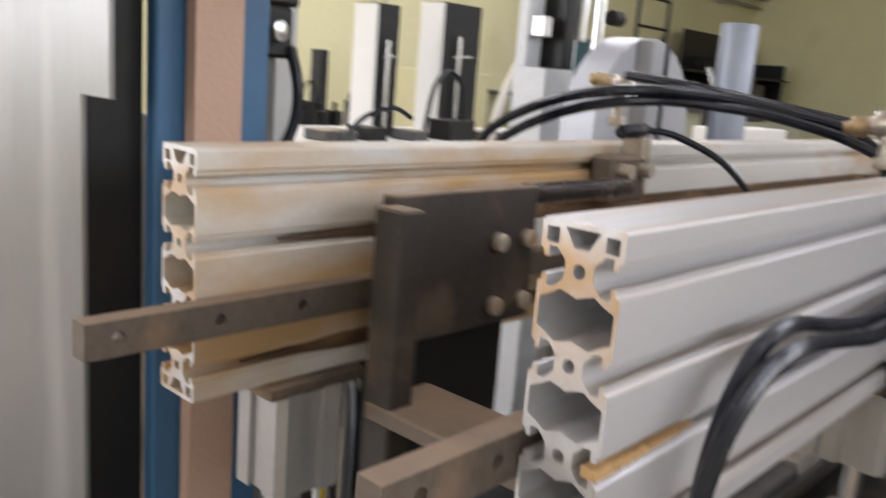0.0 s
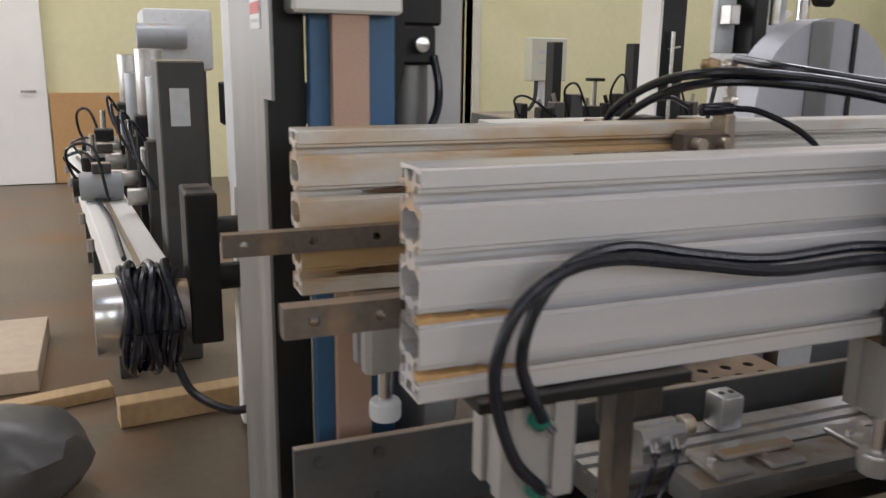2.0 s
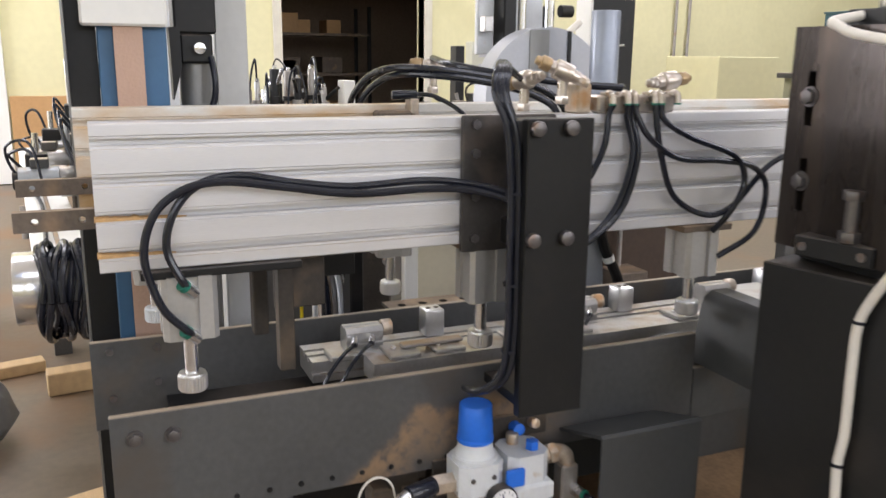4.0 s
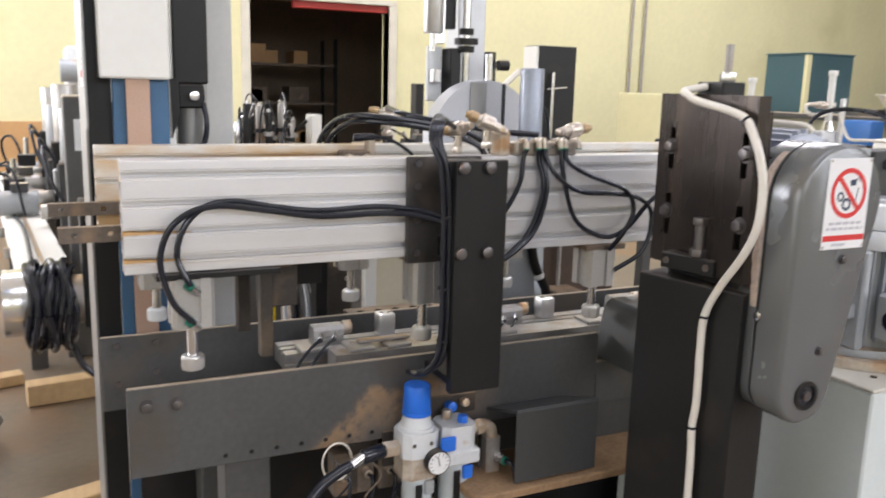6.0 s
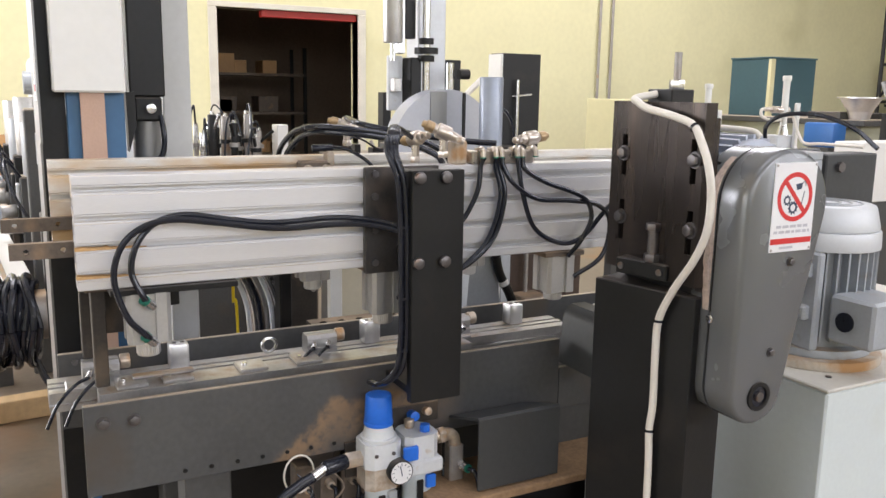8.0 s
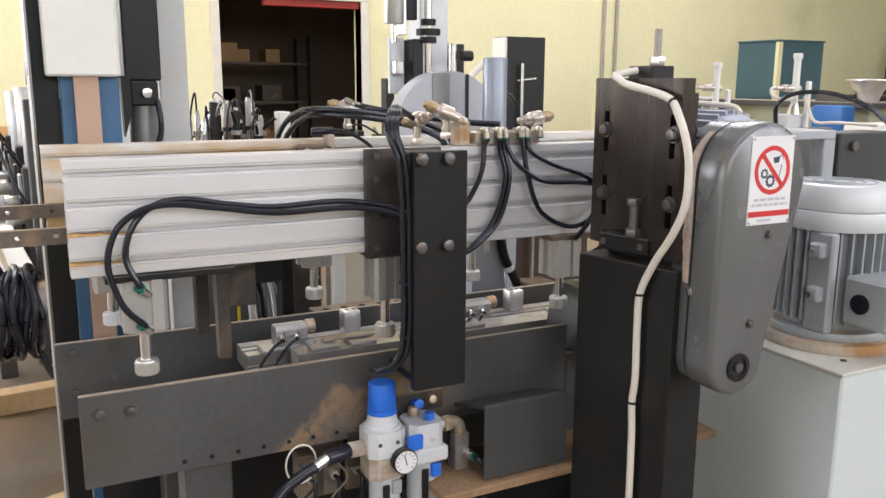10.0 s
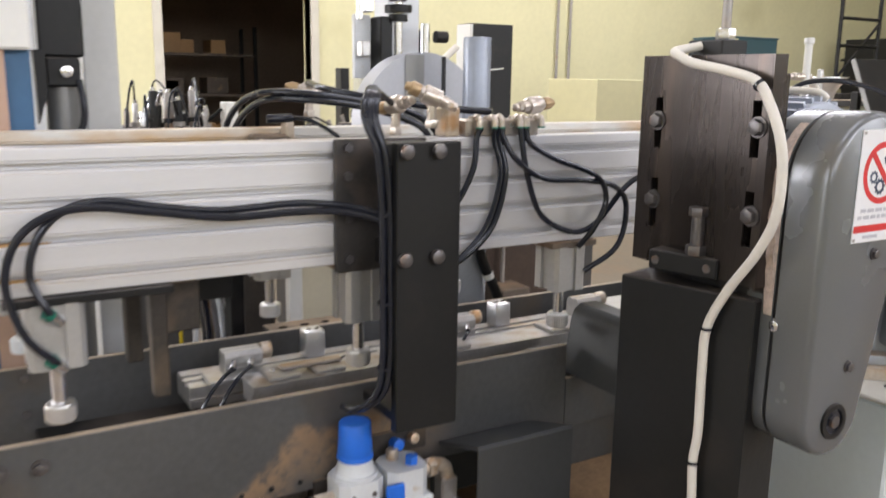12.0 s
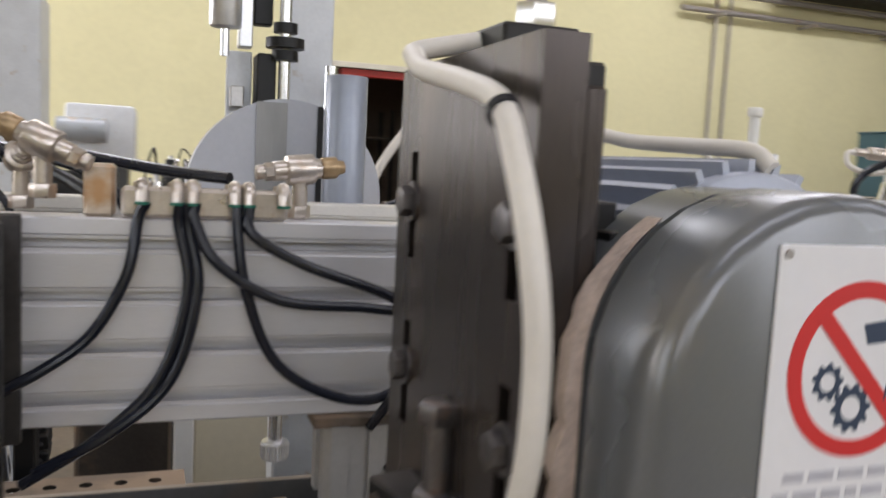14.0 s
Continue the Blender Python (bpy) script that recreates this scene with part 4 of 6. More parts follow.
g = part("gauge", cyl(B(), (-0.198, 0.927, 0.832), (-0.180, 0.927, 0.832), 0.0235, seg=30, bev=0.001), BLACK, frl, "small round pressure gauge")
part("dial", cyl(B(), (-0.180, 0.927, 0.832), (-0.179, 0.927, 0.832), 0.021, seg=30), SIGN_WHITE, g)
for k in range(11):
    a = radians(225 - 27 * k)
    t = B()
    box(t, -0.179, -0.1787, -0.0006, 0.0006, 0.0145, 0.0185)
    bmesh.ops.transform(t, matrix=Matrix.Translation((0, 0.927, 0.832)) @ Matrix.Rotation(a - math.pi / 2, 4, "X"), verts=t.verts)
    part("tick", t, SIGN_INK, g)
nd = B()
box(nd, -0.179, -0.1784, -0.0009, 0.0009, -0.006, 0.015)
bmesh.ops.transform(nd, matrix=Matrix.Translation((0, 0.927, 0.832)) @ Matrix.Rotation(radians(12), 4, "X"), verts=nd.verts)
part("needle", nd, SIGN_INK, g)
part("inlet_nut", cyl(B(), (-0.23, 0.868, 0.852), (-0.23, 0.835, 0.852), 0.016, seg=6, bev=0.001), BRASS, frl)
part("inlet_coupling", cyl(B(), (-0.228, 0.836, 0.853), (-0.215, 0.79, 0.853), 0.014, seg=18, bev=0.002), RUBBER, frl)
part("inlet_tail", cyl(B(), (-0.215, 0.79, 0.853), (-0.205, 0.765, 0.846), 0.010, seg=16), CHROME, frl)
part("supply_hose", tube(B(), [(-0.205, 0.765, 0.846), (-0.2, 0.739, 0.838), (-0.19, 0.70, 0.818), (-0.18, 0.66, 0.76), (-0.18, 0.64, 0.65), (-0.2, 0.63, 0.4), (-0.22, 0.63, 0.05)], 0.010, 12), RUBBER, frl)
part("outlet_elbow", tube(B(), [(-0.23, 1.013, 0.866), (-0.23, 1.04, 0.869), (-0.23, 1.058, 0.862), (-0.23, 1.063, 0.845)], 0.012, 12), BRASS, frl)
part("outlet_nut", cyl(B(), (-0.23, 1.026, 0.8665), (-0.23, 1.040, 0.868), 0.0165, seg=6, bev=0.001), BRASS, frl)
mf = part("outlet_manifold", box(B(), -0.245, -0.218, 1.048, 1.078, 0.66, 0.846, 0.003), STEEL, frl)
for z in (0.712, 0.758, 0.805):
    part("fitting", cyl(cyl(B(), (-0.218, 1.070, z), (-0.205, 1.072, z), 0.0105, seg=6, bev=0.001), (-0.205, 1.072, z), (-0.196, 1.074, z), 0.0085, seg=14), CHROME, mf)
    part("fitting_ring", cyl(B(), (-0.196, 1.074, z), (-0.192, 1.075, z), 0.0088, seg=14), GREEN_RING, mf)
    part("outlet_hose", tube(B(), [(-0.192, 1.075, z), (-0.178, 1.080, z - 0.002), (-0.172, 1.086, z - 0.03), (-0.176, 1.086, z - 0.09), (-0.19, 1.08, 0.55)], 0.0045, 8), RUBBER, mf)
part("mount_strip", box(B(), -0.272, -0.266, 0.85, 1.03, 0.80, 0.87, 0.001), DUSTY_STEEL, frl)
# jumble of dusty fittings and lines behind the unit
vb = thing("valve_bank", "dusty brown valve bank with small fittings", "valve", (-0.31, 0.85, 0.72))
for k in range(7):
    y = 0.76 + 0.045 * k
    part("valve_body", box(B(), -0.325, -0.285, y, y + 0.036, 0.745, 0.83, 0.003), BAR, vb)
    part("fitting", cyl(B(), (-0.285, y + 0.018, 0.79), (-0.268, y + 0.018, 0.79), 0.008, seg=12), BRASS, vb)
    part("line", tube(B(), [(-0.268, y + 0.018, 0.79), (-0.25, y + 0.02, 0.785), (-0.245, y + 0.01, 0.74), (-0.26, y - 0.02, 0.66)], 0.004, 8), RUBBER, vb)
part("mount_bracket", box(B(), -0.300, -0.290, 0.795, 0.85, 0.832, 0.853, 0.002), DUSTY_STEEL, vb)
part("hanger", box(B(), -0.292, -0.286, 0.785, 0.835, 0.745, 0.852, 0.0015), DUSTY_STEEL, vb, "dusty brown hanger plate")
for k in range(5):
    y = 0.755 + 0.06 * k
    part("small_wire", tube(B(), [(-0.262, y, 0.83), (-0.235, y + 0.02, 0.80), (-0.24, y - 0.01, 0.755), (-0.25, y + 0.03, 0.70), (-0.26, y + 0.02, 0.64)], 0.0022, 6), (RUBBER, BAR, RUBBER, YELLOW, RUBBER)[k], vb)
part("wire_loop", tube(B(), [(-0.25, 0.755 + 0.028 * math.cos(a), 0.835 + 0.036 * math.sin(a)) for a in (2 * math.pi * k / 12 for k in range(13))], 0.0018, 6, 3), WHITE_CABLE, vb)

# ---- hoses on the beams ----
def hose_run(label, runs, r, loc, material=None, ties=()):
    h = thing("air_hose", label, "hose", loc)
    for pts in runs:
        part("line", tube(B(), pts, r, 10), material or RUBBER, h)
    for p in ties:
        part("cable_tie", cyl(B(), Vector(p) - Vector((0, 0, 0.002)), Vector(p) + Vector((0, 0, 0.002)), r * 2.7, seg=14), RUBBER, h)
    return h


X = -0.243
loop = hose_run("pair of black air hoses looping along the beam", [
    [(-0.250, 0.512, 1.178), (-0.238, 0.503, 1.192), (X, 0.487, 1.233), (X, 0.497, 1.277), (X, 0.526, 1.309), (X, 0.573, 1.320), (X, 0.645, 1.308), (X, 0.720, 1.299), (X, 0.82, 1.302), (-0.235, 0.884, 1.296), (-0.20, 0.93, 1.285), (-0.172, 0.93, 1.27)],
    [(-0.250, 0.514, 1.118), (-0.236, 0.503, 1.131), (-0.232, 0.476, 1.165), (-0.234, 0.460, 1.226), (-0.232, 0.474, 1.278), (-0.230, 0.509, 1.307), (-0.228, 0.556, 1.315), (-0.230, 0.627, 1.305), (-0.232, 0.72, 1.291), (-0.232, 0.82, 1.292), (-0.225, 0.884, 1.288), (-0.19, 0.93, 1.275), (-0.166, 0.93, 1.25)]], 0.0052, (-0.24, 0.7, 1.2))
for z in (1.178, 1.118):
    part("fitting", cyl(B(), (-0.252, 0.518, z - 0.006), (-0.244, 0.506, z + 0.006), 0.008, seg=12), CHROME, loop)
    part("ring", cyl(B(), (-0.2445, 0.5065, z + 0.005), (-0.2415, 0.502, z + 0.010), 0.0085, seg=12), GREEN_RING, loop)
hose_run("bundle of black hoses tied down the bracket post", [
    [(-0.34, 1.03, 1.425), (-0.27, 0.955, 1.456), (-0.205, 0.918 + d, 1.452), (-0.182, 0.903 + d, 1.42), (-0.178 + e, 0.916 + d, 1.372), (-0.176 + e, 0.922 + d, 1.294), (-0.176 + e, 0.923 + d, 1.194), (-0.176 + e, 0.923 + d, 1.092), (-0.178 + e, 0.914 + d, 1.035), (-0.195, 0.893 + d, 1.005), (-0.235, 0.885, 0.996)]
    for d, e in ((0, 0), (0.010, 0.0), (-0.006, 0.009), (0.005, 0.010))], 0.0048, (-0.17, 0.92, 1.0), ties=((-0.172, 0.925, 1.29), (-0.172, 0.925, 1.165), (-0.172, 0.925, 1.07)))
hose_run("black hoses hanging from the fitting manifold", [
    [(-0.247, 1.125, 1.40), (-0.25, 1.119, 1.385), (-0.245, 1.111, 1.339), (-0.245, 1.085, 1.29), (-0.24, 1.05, 1.262), (-0.236, 1.0, 1.235)],
    [(-0.247, 1.152, 1.40), (-0.25, 1.152, 1.38), (-0.242, 1.160, 1.326), (-0.242, 1.138, 1.25), (-0.242, 1.09, 1.2), (-0.25, 1.03, 1.16)],
    [(-0.247, 1.158, 1.40), (-0.25, 1.160, 1.38), (-0.240, 1.168, 1.326), (-0.240, 1.148, 1.25), (-0.238, 1.10, 1.205), (-0.25, 1.04, 1.17)],
    [(-0.247, 1.165, 1.40), (-0.245, 1.165, 1.385), (-0.235, 1.184, 1.350), (-0.232, 1.238, 1.318), (-0.23, 1.32, 1.311), (-0.23, 1.384, 1.299), (-0.23, 1.416, 1.263), (-0.23, 1.40, 1.193), (-0.25, 1.345, 1.150)],
    [(-0.247, 1.200, 1.40), (-0.245, 1.200, 1.385), (-0.238, 1.208, 1.327), (-0.238, 1.238, 1.259), (-0.238, 1.302, 1.225), (-0.238, 1.357, 1.236), (-0.24, 1.425, 1.297), (-0.25, 1.5, 1.32)],
    [(-0.247, 1.210, 1.40), (-0.24, 1.213, 1.375), (-0.235, 1.259, 1.349), (-0.228, 1.343, 1.318), (-0.225, 1.365, 1.277), (-0.225, 1.343, 1.232), (-0.245, 1.326, 1.195)]], 0.0048, (-0.24, 1.2, 1.15))
hose_run("black hoses arching over the beams", [
    [(-0.76, 0.872, 1.34), (-0.72, 0.870, 1.39), (-0.63, 0.873, 1.430), (-0.535, 0.885, 1.446), (-0.47, 0.94, 1.444), (-0.43, 1.01, 1.434), (-0.385, 1.07, 1.420), (-0.355, 1.105, 1.39), (-0.345, 1.11, 1.34)],
    [(-0.755, 0.884, 1.33), (-0.71, 0.882, 1.38), (-0.62, 0.884, 1.419), (-0.53, 0.897, 1.436), (-0.46, 0.95, 1.434), (-0.42, 1.015, 1.424), (-0.375, 1.06, 1.408), (-0.345, 1.085, 1.385), (-0.338, 1.09, 1.33)],
    [(-0.62, 0.99, 1.462), (-0.52, 0.985, 1.452), (-0.44, 1.05, 1.437), (-0.38, 1.14, 1.424), (-0.33, 1.20, 1.42)]], 0.006, (-0.5, 0.95, 1.385))

# ---- fittings on top of the beams ----
man = thing("fitting_manifold", "dusty nickel fitting manifold bolted on the beam", "pneumatic fitting", (-0.28, 1.18, 1.385))
part("rail", box(B(), -0.286, -0.258, 1.105, 1.245, 1.386, 1.412, 0.003), NICKEL, man)
part("bracket", box(B(), -0.305, -0.268, 1.075, 1.10, 1.385, 1.430, 0.003), BRASS, man)
for y in (1.122, 1.150, 1.163, 1.198, 1.21, 1.24):
    part("elbow", tube(B(), [(-0.268, y, 1.408), (-0.257, y, 1.415), (-0.249, y, 1.411), (-0.247, y, 1.400)], 0.0056, 10, 4), NICKEL, man)
    part("nut", cyl(B(), (-0.2685, y, 1.411), (-0.2685, y, 1.4165), 0.0075, seg=6, bev=0.0008), NICKEL, man)
    part("ring", cyl(B(), (-0.247, y, 1.398), (-0.247, y, 1.4005), 0.0060, seg=12), GREEN_RING, man)


def push_valve(p, d, label):
    v = thing("flow_valve", label, "valve", p, group="flow valves")
    p, d = Vector(p), Vector(d).normalized()
    up = Vector((0, 0, 1))
    s = p + up * 0.046
    part("stem", cyl(cyl(B(), p, p + up * 0.012, 0.0105, seg=6, bev=0.001), p + up * 0.012, s, 0.0075, seg=16), NICKEL, v)
    part("barrel", cyl(cyl(B(), s - d * 0.014, s + d * 0.014, 0.0145, seg=18, bev=0.003), s - d * 0.020, s + d * 0.026, 0.0095, seg=18, bev=0.001), NICKEL, v)
    part("collar", cyl(cyl(B(), s + d * 0.026, s + d * 0.034, 0.0085, seg=6), s + d * 0.034, s + d * 0.042, 0.0068, seg=14, bev=0.001), NICKEL, v)
    knob = cyl(B(), s - d * 0.036, s - d * 0.020, 0.0105, seg=12, bev=0.002)
    cyl(knob, s - d * 0.043, s - d * 0.036, 0.006, 0.0075, seg=14)
    part("knob", knob, KNOB_BRASS, v, "dusty brass adjusting knob")


push_valve((-0.63, 0.995, 1.400), (0.5, 1, -0.25), "dusty brass flow valve on the back beam")
push_valve((-0.262, 1.045, 1.400), (0.3, 1, -0.45), "dusty brass flow valve above the manifold")
push_valve((-0.30, 1.262, 1.386), (0.1, -1, -0.1), "dusty brass flow valve at the manifold's end")
push_valve((-0.33, 1.02, 1.386), (1, 0.2, 0.2), "dusty brass flow valve above the post")
sen = thing("sensor_plug", "black cable plug on a small brass bracket", "sensor", (-0.5, 0.93, 1.385))
part("plug", cyl(B(), (-0.56, 0.89, 1.40), (-0.555, 0.935, 1.402), 0.008, seg=14, bev=0.002), RUBBER, sen)
part("bracket", box(B(), -0.575, -0.545, 0.92, 0.935, 1.33, 1.395, 0.002), BRASS, sen)
part("cable", tube(B(), [(-0.555, 0.935, 1.402), (-0.53, 0.96, 1.398), (-0.48, 0.99, 1.37), (-0.44, 1.0, 1.32), (-0.42, 1.0, 1.25)], 0.004, 8), RUBBER, sen)
pv = thing("pivot_bracket", "brown dusted pivot bracket on the back beam", "bracket", (-0.57, 0.9, 1.32))
part("body", box(B(), -0.574, -0.545, 0.86, 0.93, 1.325, 1.375, 0.004), BAR, pv)
for y in (0.875, 0.915):
    part("pin", cyl(B(), (-0.545, y, 1.36), (-0.53, y, 1.36), 0.008, seg=14), BRASS, pv)
part("rod", cyl(B(), (-0.535, 0.70, 1.345), (-0.535, 0.87, 1.345), 0.010, seg=14), OILED, pv)

# ---- sawing guard disc and lifting gear behind the beams ----
dg = thing("blade_guard", "grey half-disc saw blade guard, brushed sheet", "saw guard", (-0.85, 1.34, 0))
half = [(1.322 + 0.147 * math.cos(a), 1.381 + 0.147 * math.sin(a)) for a in (math.pi * k / 28 for k in range(29))]
half = [(1.322 + 0.147, 1.20), *half, (1.322 - 0.147, 1.20)]
GUARDP = mat("brushed_grey_guard", (0.42, 0.43, 0.46), 0.45, 0.3, 0.06, 5, 120, 0.06)
part("cover", prism(B(), [half], lambda u, v: (-0.84, u, v), (0.06, 0, 0)), GUARDP, dg)
part("arm", prism(B(), [[(1.40, 0.005), (1.54, 0.005), (1.53, 0.95), (1.50, 1.25), (1.45, 1.25), (1.425, 0.95)]], lambda u, v: (-0.92, u, v), (0.0795, 0, 0)), MOTOR, dg, "grey slanted cast arm")
part("arm_hose", tube(B(), [(-0.826, 1.495, 1.16), (-0.826, 1.515, 1.04), (-0.826, 1.565, 0.936), (-0.826, 1.585, 0.80), (-0.826, 1.585, 0.4)], 0.013, 10), BLACK, dg)
part("hose_tie", cyl(B(), (-0.826, 1.530, 1.005), (-0.826, 1.536, 0.992), 0.0145, seg=12), WHITEP, dg)
part("band", box(B(), -0.780, -0.777, 1.274, 1.320, 1.20, 1.522), SHEET, dg, "blue-grey centre strip")
part("slot", box(B(), -0.780, -0.7765, 1.366, 1.374, 1.30, 1.520), BLACK, dg)
tw = thing("lift_unit", "silver lifting cylinders with black clamps", "machine", (-1.0, 1.3, 0))
part("column", box(B(), -1.08, -1.0, 1.345, 1.43, 0, 2.3, 0.004), PALE_PLASTIC, tw)
part("guide_rod", cyl(B(), (-0.95, 1.418, 1.25), (-0.95, 1.418, 1.60), 0.011, seg=14), CHROME, tw)
part("slide_rail", box(B(), -0.99, -0.955, 1.262, 1.285, 1.62, 2.1, 0.002), SATIN, tw)
part("slide_rail", box(B(), -0.99, -0.960, 1.287, 1.318, 1.66, 2.1, 0.002), BLACK, tw)
part("cylinder", cyl(B(), (-0.93, 1.238, 1.645), (-0.93, 1.238, 2.1), 0.026, seg=24, bev=0.004), SATIN, tw)
part("cylinder_rod", cyl(B(), (-0.93, 1.238, 1.60), (-0.93, 1.238, 1.645), 0.007, seg=12), CHROME, tw)
part("ram", cyl(B(), (-0.93, 1.335, 1.52), (-0.93, 1.335, 1.95), 0.010, seg=14), CHROME, tw)
for z, r in ((1.60, 0.022), (1.62, 0.032), (1.645, 0.02)):
    part("coupling", cyl(B(), (-0.93, 1.335, z), (-0.93, 1.335, z + 0.016), r, seg=20), BLACK, tw)
part("clamp", box(B(), -0.99, -0.93, 1.290, 1.322, 1.47, 1.61, 0.003), BLACK, tw)
part("switch_plate", box(B(), -0.99, -0.975, 1.245, 1.287, 1.47, 1.615, 0.002), PALE_PLASTIC, tw)
part("switch", box(B(), -0.974, -0.945, 1.25, 1.272, 1.52, 1.555, 0.002), CAST, tw)
part("knob", cyl(B(), (-0.94, 1.44, 1.57), (-0.94, 1.47, 1.57), 0.014, seg=14), BLACK, tw)
part("duct", cyl(B(), (-0.668, 1.385, 1.21), (-0.668, 1.385, 1.558), 0.029, seg=24, bev=0.002), mat("blue_grey_duct_paint", (0.30, 0.33, 0.39), 0.35, 0.2, 0.08, 5, 80, 0.05), dg, "blue-grey upright duct")
part("duct_bracket", box(B(), -0.777, -0.66, 1.372, 1.398, 1.25, 1.28, 0.002), GREY, dg)
hz = thing("white_hose", "white curved hose beside the lifting gear", "hose", (-1.3, 1.55, 0))
part("line", tube(B(), [(-1.3, 1.53, 0.005), (-1.3, 1.53, 0.72), (-1.3, 1.535, 1.07), (-1.3, 1.56, 1.30), (-1.3, 1.60, 1.42), (-1.3, 1.66, 1.51), (-1.3, 1.72, 1.565)], 0.010, 10), WHITE_CABLE, hz)

# ---- sheet-clad belt sander at the machine's end ----
sd = thing("belt_sander", "upright belt sander with bare sheet cladding", "machine", (-1.0, 0.5, 0))
part("cladding", box(B(), -1.012, -0.739, 0.385, 0.389, 0.0, 2.4), SHEET, sd, "bare brushed sheet-metal cladding")
part("cladding", box(B(), -0.739, -0.691, 0.385, 0.389, 1.408, 2.4), SHEET, sd, "bare brushed sheet-metal cladding")
part("core", box(B(), -1.008, -0.738, 0.3895, 0.4355, 0.0, 2.4), BLACK, sd)
part("blue_panel", box(B(), -0.735, -0.718, 0.436, 0.545, 0, 2.3, 0.002), BLUEP, sd, "blue enamelled belt frame")
part("belt", box(B(), -0.715, -0.700, 0.461, 0.506, 0, 1.52), BELT, sd, "pinkish sanding belt")
part("hood", box(B(), -0.82, -0.690, 0.412, 0.546, 1.508, 2.4, 0.004), WHITEP, sd, "white painted hood")
lab = part("label", box(B(), -0.815, -0.745, 0.3838, 0.385, 1.49, 1.60), SIGN_WHITE, sd, "white label with red band")
part("red_band", box(B(), -0.812, -0.748, 0.3834, 0.3838, 1.508, 1.522), SIGN_RED, lab)
for z in (1.532, 1.542, 1.498):
    part("print_bar", box(B(), -0.808, -0.755, 0.3834, 0.3838, z, z + 0.004), SIGN_PALE, lab)
mt = thing("feed_drive", "black feed motor with grey vertical tube", "machine drive", (-0.84, 0.6, 0))
part("gearbox", box(B(), -0.87, -0.80, 0.566, 0.640, 1.50, 2.2, 0.004), BLACK, mt)
part("clamp_block", box(B(), -0.865, -0.80, 0.575, 0.632, 1.448, 1.50, 0.004), BLACK, mt)
part("knob", cyl(B(), (-0.80, 0.606, 1.475), (-0.787, 0.608, 1.475), 0.011, seg=16, bev=0.002), CHROME, mt)
part("tube", cyl(B(), (-0.84, 0.603, 0.0), (-0.84, 0.603, 1.448), 0.030, seg=24), SHEET, mt)
part("wedge", prism(B(), [[(0.553, 1.51), (0.572, 1.51), (0.572, 1.44), (0.556, 1.385)]], lambda u, v: (-0.80, u, v), (0.04, 0, 0)), BLACK, mt)
part("cable", tube(B(), [(-0.80, 0.628, 1.46), (-0.79, 0.632, 1.42), (-0.79, 0.628, 1.38), (-0.79, 0.605, 1.34), (-0.79, 0.59, 1.30)], 0.006, 10), RUBBER, mt)
solo("steel_post", box(B(), -1.0, -0.90, 0.650, 0.713, 0, 3.2, 0.003), mat("grey_post_paint", (0.50, 0.50, 0.48), 0.5, 0, 0.08, 3, 60, 0.06), "pale grey square steel post", "post")

# ---- second machine line toward the far corner ----
ln = thing("conveyor_line", "white machine line with grey uprights and motors", "machine", (-4.2, 0.2, 0))
def askew(bm):
    """The line runs four degrees off the hall's axis."""
    about = Vector((-4.8, 0.03, 0))
    bmesh.ops.transform(bm, matrix=Matrix.Translation(about) @ Matrix.Rotation(radians(4.1), 4, "Z") @ Matrix.Translation(-about), verts=bm.verts)
    return bm


part("bed_rail", askew(box(B(), -6.6, -2.62, 0.03, 0.23, 0.60, 0.72, 0.004)), WHITEP, ln, "white painted bed rail")
part("slide_strip", askew(box(B(), -6.5, -2.70, 0.115, 0.135, 0.7205, 0.728, 0.002)), STEEL, ln)
for k in range(6):
    part("levelling_screw", askew(cyl(B(), (-6.2 + 0.65 * k, 0.015, 0.585), (-6.2 + 0.65 * k, 0.015, 0.64), 0.016, seg=10)), STEEL, ln)
for x, y, w, h, m in ((-3.75, 0.36, 0.16, 0.62, 0), (-4.35, 0.34, 0.20, 0.74, 1), (-5.05, 0.30, 0.22, 0.60, 0), (-5.8, 0.28, 0.24, 0.70, 1)):
    hd = part("drill_head", box(B(), x - w / 2, x + w / 2, y, y + 0.2, 0.0, 0.72 + h * 0.55, 0.008), (GREY, BLACK)[m], ln, "dark drill head beside the rail")
    part("spindle_motor", cyl(B(), (x, y + 0.09, 0.72 + h * 0.55), (x, y + 0.09, 0.72 + h), 0.07, seg=22, bev=0.006), (MOTOR, CAST)[m], hd)
    part("spindle", cyl(B(), (x + 0.02, y - 0.09, 0.80), (x + 0.02, y, 0.80), 0.04, seg=18, bev=0.004), CAST, hd)
    part("terminal_box", box(B(), x - 0.05, x + 0.05, y - 0.02, y - 0.001, 0.90, 1.02, 0.004), (PALE_PLASTIC, GREY)[m], hd)
    part("hose", tube(B(), [(x + 0.05, y + 0.01, 1.05), (x + 0.10, y - 0.06, 1.15), (x + 0.14, y - 0.04, 1.0), (x + 0.16, y + 0.03, 0.85)], 0.009, 8), RUBBER, hd)
for x in (-5.9, -5.2, -4.4, -3.6):
    part("foot", askew(box(B(), x, x + 0.08, 0.09, 0.17, 0.0, 0.5995, 0.003)), GREY, ln)
up = part("upright", box(B(), -3.35, -3.0, 0.39, 0.56, 0.55, 1.42, 0.006), GREY, ln, "dark grey upright housing")
part("plate", box(B(), -3.0, -2.995, 0.43, 0.5, 1.18, 1.32), PALE_PLASTIC, up)
